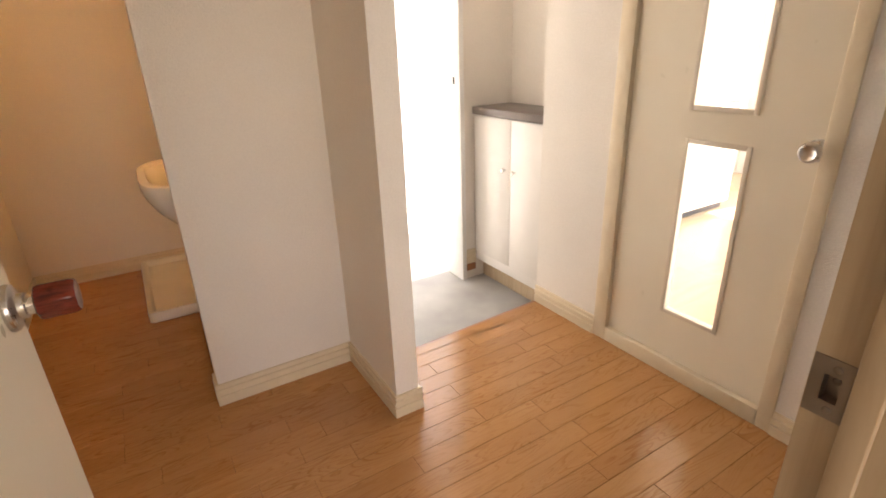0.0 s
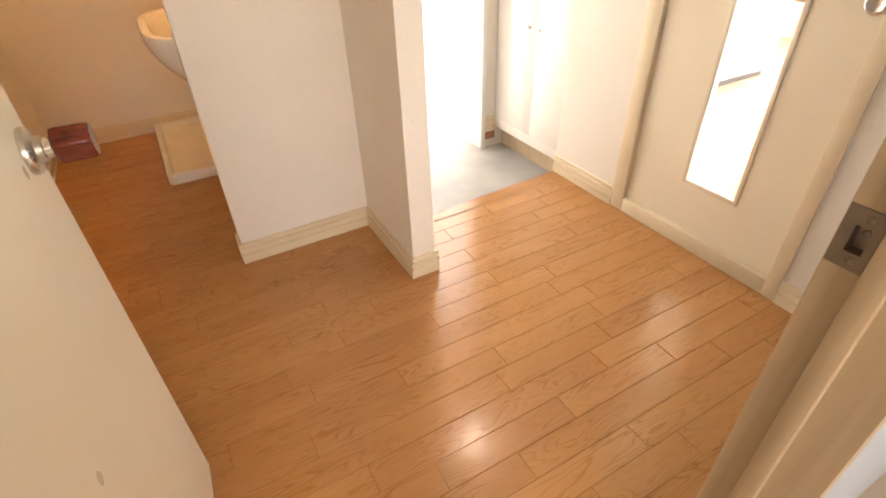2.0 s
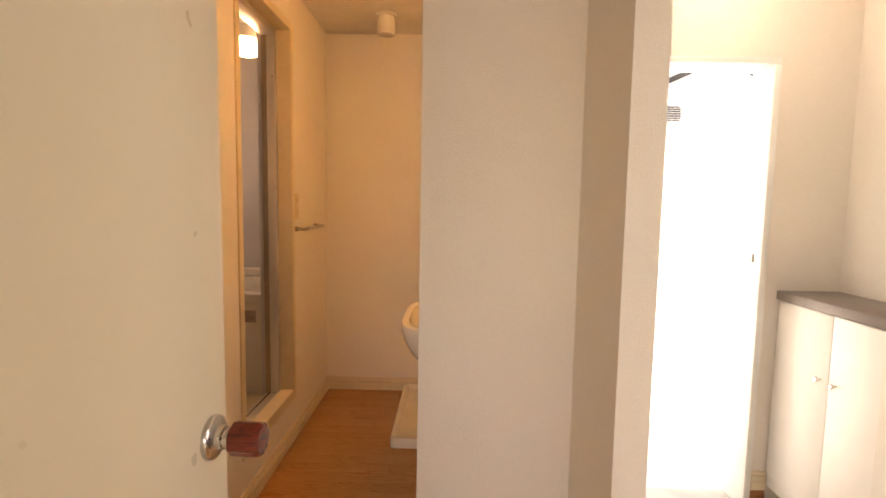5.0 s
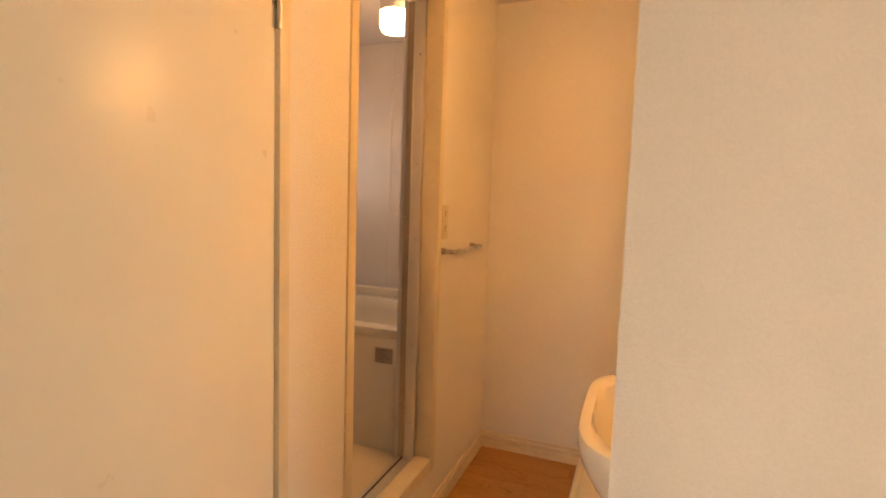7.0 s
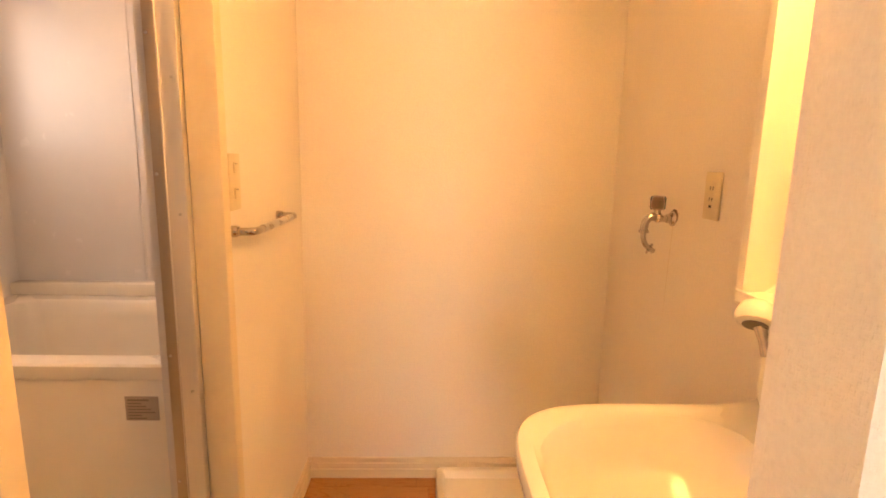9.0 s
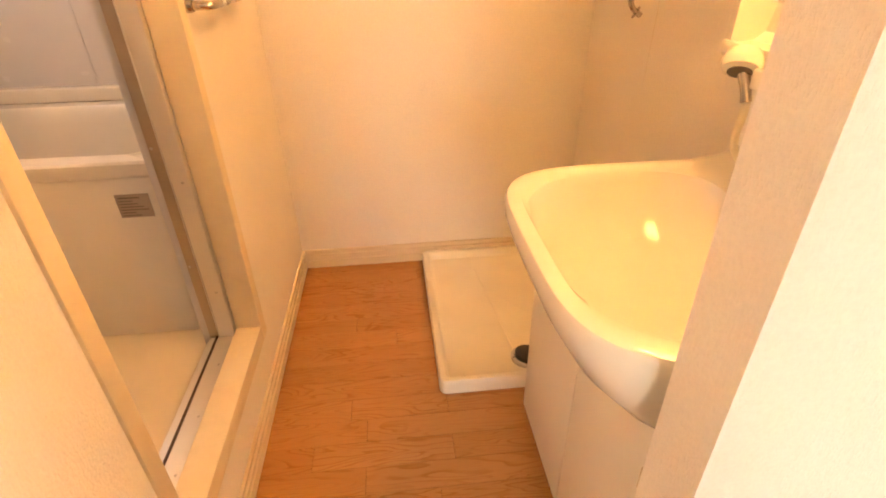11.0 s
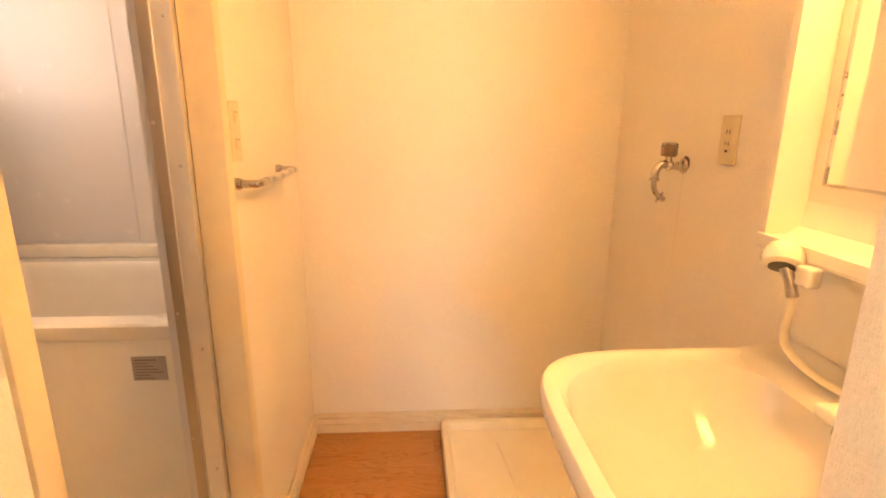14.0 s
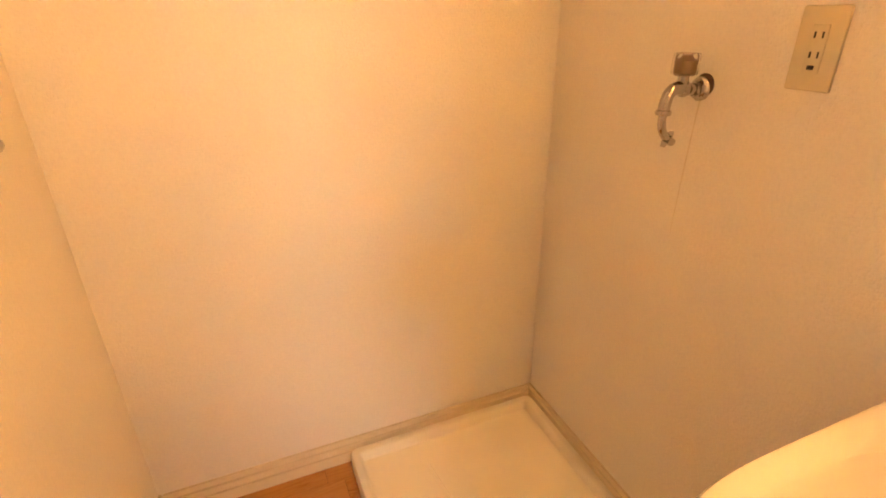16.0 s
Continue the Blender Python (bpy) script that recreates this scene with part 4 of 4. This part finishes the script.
    turned("shower_head", [(0.024, -0.024), (0.032, -0.020), (0.035, -0.010), (0.034, 0.0), (0.028, 0.014), (0.016, 0.022), (0.005, 0.024)], PLASTIC, s, hm, 32, "cream domed shower head")
    turned("spray_plate", [(0.021, -0.0255), (0.021, -0.0238)], DARKGREY, s, hm, 28, "grey spray plate")
    tube("neck", [(0.484, 2.606, 1.030), (0.485, 2.592, 1.008), (0.487, 2.582, 0.984)], [0.011, 0.0095, 0.0100], CHROME, s)
    tube("hose", curve_points([(0.487, 2.582, 0.986), (0.492, 2.588, 0.955), (0.504, 2.608, 0.912), (0.516, 2.612, 0.878), (0.526, 2.585, 0.855), (0.531, 2.535, 0.846), (0.534, 2.485, 0.848), (0.536, 2.452, 0.852)], 8), 0.0075, HOSE, s, 14, "cream flexible hose")
    tagged(s, "cream hand shower hanging at the mirror cabinet shelf", "hand shower")

    # washing machine tap on the east wall
    t = empty("wall_tap")
    bx, by, bz = XV, 3.205, 1.160
    rot = Matrix.Translation((bx, by, bz)) @ Matrix.Rotation(radians(-90), 4, "Y")
    turned("flange", [(0.0225, 0.001), (0.022, 0.005), (0.016, 0.011), (0.0125, 0.013)], CHROME, t, rot, 28)
    turned("wall_nut", [(0.0135, 0.012), (0.0135, 0.022)], CHROME, t, rot, 6, "hexagonal chrome nut")
    tube("tap_body", curve_points([(bx - 0.018, by, bz), (bx - 0.035, by, bz), (bx - 0.050, by, bz + 0.003), (bx - 0.066, by, bz + 0.004), (bx - 0.079, by, bz - 0.006), (bx - 0.084, by, bz - 0.022), (bx - 0.085, by, bz - 0.034)], 5),
         [0.0105] * 6 + [0.0125, 0.0145, 0.0155, 0.0155, 0.0140] + [0.0120] * 4 + [0.0112] * 6 + [0.0108] * 5 + [0.0110] * 5, CHROME, t, 20)
    tube("spout", curve_points([(bx - 0.085, by, bz - 0.040), (bx - 0.085, by, bz - 0.056), (bx - 0.079, by, bz - 0.074), (bx - 0.066, by, bz - 0.088), (bx - 0.050, by, bz - 0.098)], 6), 0.0078, CHROME, t)
    tip = Matrix.Translation((bx - 0.064, by, bz - 0.090)) @ Vector((0.016, 0, -0.010)).to_track_quat("Z", "Y").to_matrix().to_4x4()
    bm = bmesh.new()
    add_slab(bm, [(-0.0045, -0.017), (0.0045, -0.017), (0.0085, -0.007), (0.0085, 0.007), (0.0045, 0.017), (-0.0045, 0.017), (-0.0085, 0.007), (-0.0085, -0.007)], -0.0012, 0.0012)
    bm.transform(tip)
    part("stop_collar", bm, CHROME, t, "winged chrome collar")
    turned("collar", [(0.0135, 0), (0.0150, 0.004), (0.0135, 0.009)], CHROME, t, Matrix.Translation((bx - 0.085, by, bz - 0.043)), 24)
    turned("stem", [(0.010, 0), (0.009, 0.022)], CHROME, t, Matrix.Translation((bx - 0.050, by, bz + 0.010)), 16)
    bm = bmesh.new()
    loops = []
    for r, z in ((0.018, 0.026), (0.0215, 0.030), (0.0225, 0.058), (0.020, 0.064), (0.012, 0.066)):
        loops.append([Vector((bx - 0.050 + (r + 0.0016 * math.cos(8 * 2 * math.pi * k / 64)) * math.cos(2 * math.pi * k / 64), by + (r + 0.0016 * math.cos(8 * 2 * math.pi * k / 64)) * math.sin(2 * math.pi * k / 64), bz + z)) for k in range(64)])
    add_loft(bm, loops)
    grip = part("tap_handle", bm, ACRYLIC, t, "ribbed clear acrylic handle", smooth=True)
    turned("handle_core", [(0.006, bz + 0.027), (0.0155, bz + 0.031), (0.0165, bz + 0.052), (0.007, bz + 0.060)], BROWNCORE, grip, Matrix.Translation((bx - 0.050, by, 0)), 12, "brown core in the acrylic")
    tagged(t, "chrome wall tap with acrylic handle for the washing machine", "tap")

    # rust streak under the tap
    bm = bmesh.new()
    zz = [bz - 0.022, bz - 0.07, bz - 0.14, bz - 0.21, bz - 0.30]
    ww = [0.0022, 0.0013, 0.0020, 0.0012, 0.0005]
    yy = [by - 0.003, by - 0.001, by + 0.002, by + 0.004, by + 0.006]
    left = [bm.verts.new((XV - 0.0012, y - w, z)) for y, w, z in zip(yy, ww, zz)]
    right = [bm.verts.new((XV - 0.0012, y + w, z)) for y, w, z in zip(yy, ww, zz)]
    for k in range(4):
        bm.faces.new((left[k], right[k], right[k + 1], left[k + 1]))
    tagged(part("stain", bm, STAIN), "thin brown water stain on the wallpaper under the tap", "stain", kind="structure")
    turned("wall_hole", [(0.0215, 0.0), (0.0215, 0.0012)], DARKBROWN, t, Matrix.Translation((bx - 0.0002, by - 0.006, bz + 0.007)) @ Matrix.Rotation(radians(-90), 4, "Y"), 20, "dark brown gap round the flange")

    # wall outlet
    o = empty("wall_outlet")
    oy, oz = 3.008, 1.239
    plate = box("cover_plate", (XV - 0.007, oy - 0.035, oz - 0.060), (XV - 0.0005, oy + 0.035, oz + 0.060), SWITCH, o, 0.003)
    ins = box("insert", (XV - 0.0085, oy - 0.0125, oz - 0.034), (XV - 0.0065, oy + 0.0125, oz + 0.034), SWITCH, o, 0.0008)
    for zc in (0.020, -0.008):
        for yo in (-0.006, 0.006):
            box("slot", (XV - 0.0092, oy + yo - 0.0012, oz + zc - 0.0045), (XV - 0.0083, oy + yo + 0.0012, oz + zc + 0.0045), DARK, ins)
    box("earth_cover", (XV - 0.0094, oy - 0.005, oz - 0.029), (XV - 0.0083, oy + 0.005, oz - 0.023), DARK, ins)
    tagged(o, "beige double wall outlet plate with earth terminal", "outlet")

    # light switches by the bath doorway
    w = empty("light_switch")
    sy, sz = 3.014, 1.252
    box("cover_plate", (XL + 0.0005, sy - 0.035, sz - 0.070), (XL + 0.008, sy + 0.035, sz + 0.068), SWITCH, w, 0.003)
    for zc in (0.034, -0.028):
        box("rocker", (XL + 0.0075, sy - 0.010, sz + zc - 0.014), (XL + 0.012, sy + 0.010, sz + zc + 0.014), SWITCH, w, 0.0015)
        box("indicator", (XL + 0.0118, sy - 0.006, sz + zc + 0.008), (XL + 0.0125, sy + 0.006, sz + zc + 0.010), DARKGREY, w)
    tagged(w, "beige wall switch plate with two rockers", "light switch")

    # towel bar
    b = empty("towel_bar")
    ya, yb, zb, out = 2.992, 3.372, 1.132, XL + 0.058
    for y in (ya, yb):
        turned("mount", [(0.0145, 0), (0.0145, 0.012), (0.0125, 0.016), (0.0125, 0.018)], CHROME, b, Matrix.Translation((XL + 0.0005, y, zb)) @ Matrix.Rotation(radians(90), 4, "Y"), 24)
    for y, s in ((ya, 1), (yb, -1)):
        tube("elbow", curve_points([(XL + 0.016, y, zb), (XL + 0.032, y, zb), (out - 0.006, y + s * 0.006, zb), (out, y + s * 0.022, zb), (out, y + s * 0.058, zb)], 6), 0.0098, CHROME, b, 18, "polished chrome elbow")
    tube("rail", [(out, ya + 0.055, zb), (out, yb - 0.055, zb)], 0.0105, STEEL, b, 20, "satin grey straight rail")
    tagged(b, "chrome towel bar on the washroom wall", "towel bar")

    # unlit lamp holder on the ceiling
    l = empty("ceiling_light")
    m = Matrix.Translation((-0.16, 3.35, 0))
    turned("base", [(0.06, CEIL - 0.012), (0.06, CEIL - 0.0005)], WHITE, l, m)
    turned("shade", [(0.045, CEIL - 0.113), (0.050, CEIL - 0.106), (0.052, CEIL - 0.06), (0.046, CEIL - 0.012)], WHITE, l, m, 32, "white cylindrical shade")
    tagged(l, "unlit white cylindrical lamp on the washroom ceiling", "ceiling light")


def build_skirtings():
    S = lambda a, b, out, ends=(0, 0): skirting("baseboard", a, b, out, TRIM, ends)
    S((XL, YR2), (XL, 1.296), (1, 0))
    S((XL, 2.031), (XL, YB), (1, 0))
    S((XL + 0.012, YB), (XV - 0.012, YB), (0, -1))
    S((XV, 2.84), (XV, YB), (-1, 0))
    S((XA, YA), (XB - 0.012, YA), (0, -1), (0.012, 0))
    S((XA, YA2), (XA, YA), (-1, 0))
    S((XB, YA), (XB, YE), (-1, 0), (0, 0.012))
    S((XB, YE), (XB2, YE), (0, -1), (0.0, 0.012))
    S((XB2, YE), (XB2, 1.912), (1, 0))
    S((XK, 1.577), (XK, YK), (-1, 0), (0, 0.0))
    S((XK, YR2), (XK, 0.807), (-1, 0))


build_walls()
build_room_door()
build_kitchen_door()
build_toilet_door()
build_bath_frame()
build_bathroom()
build_entrance()
build_outside()
build_kitchen()
build_skirtings()
build_washroom()
build_floor_boards()
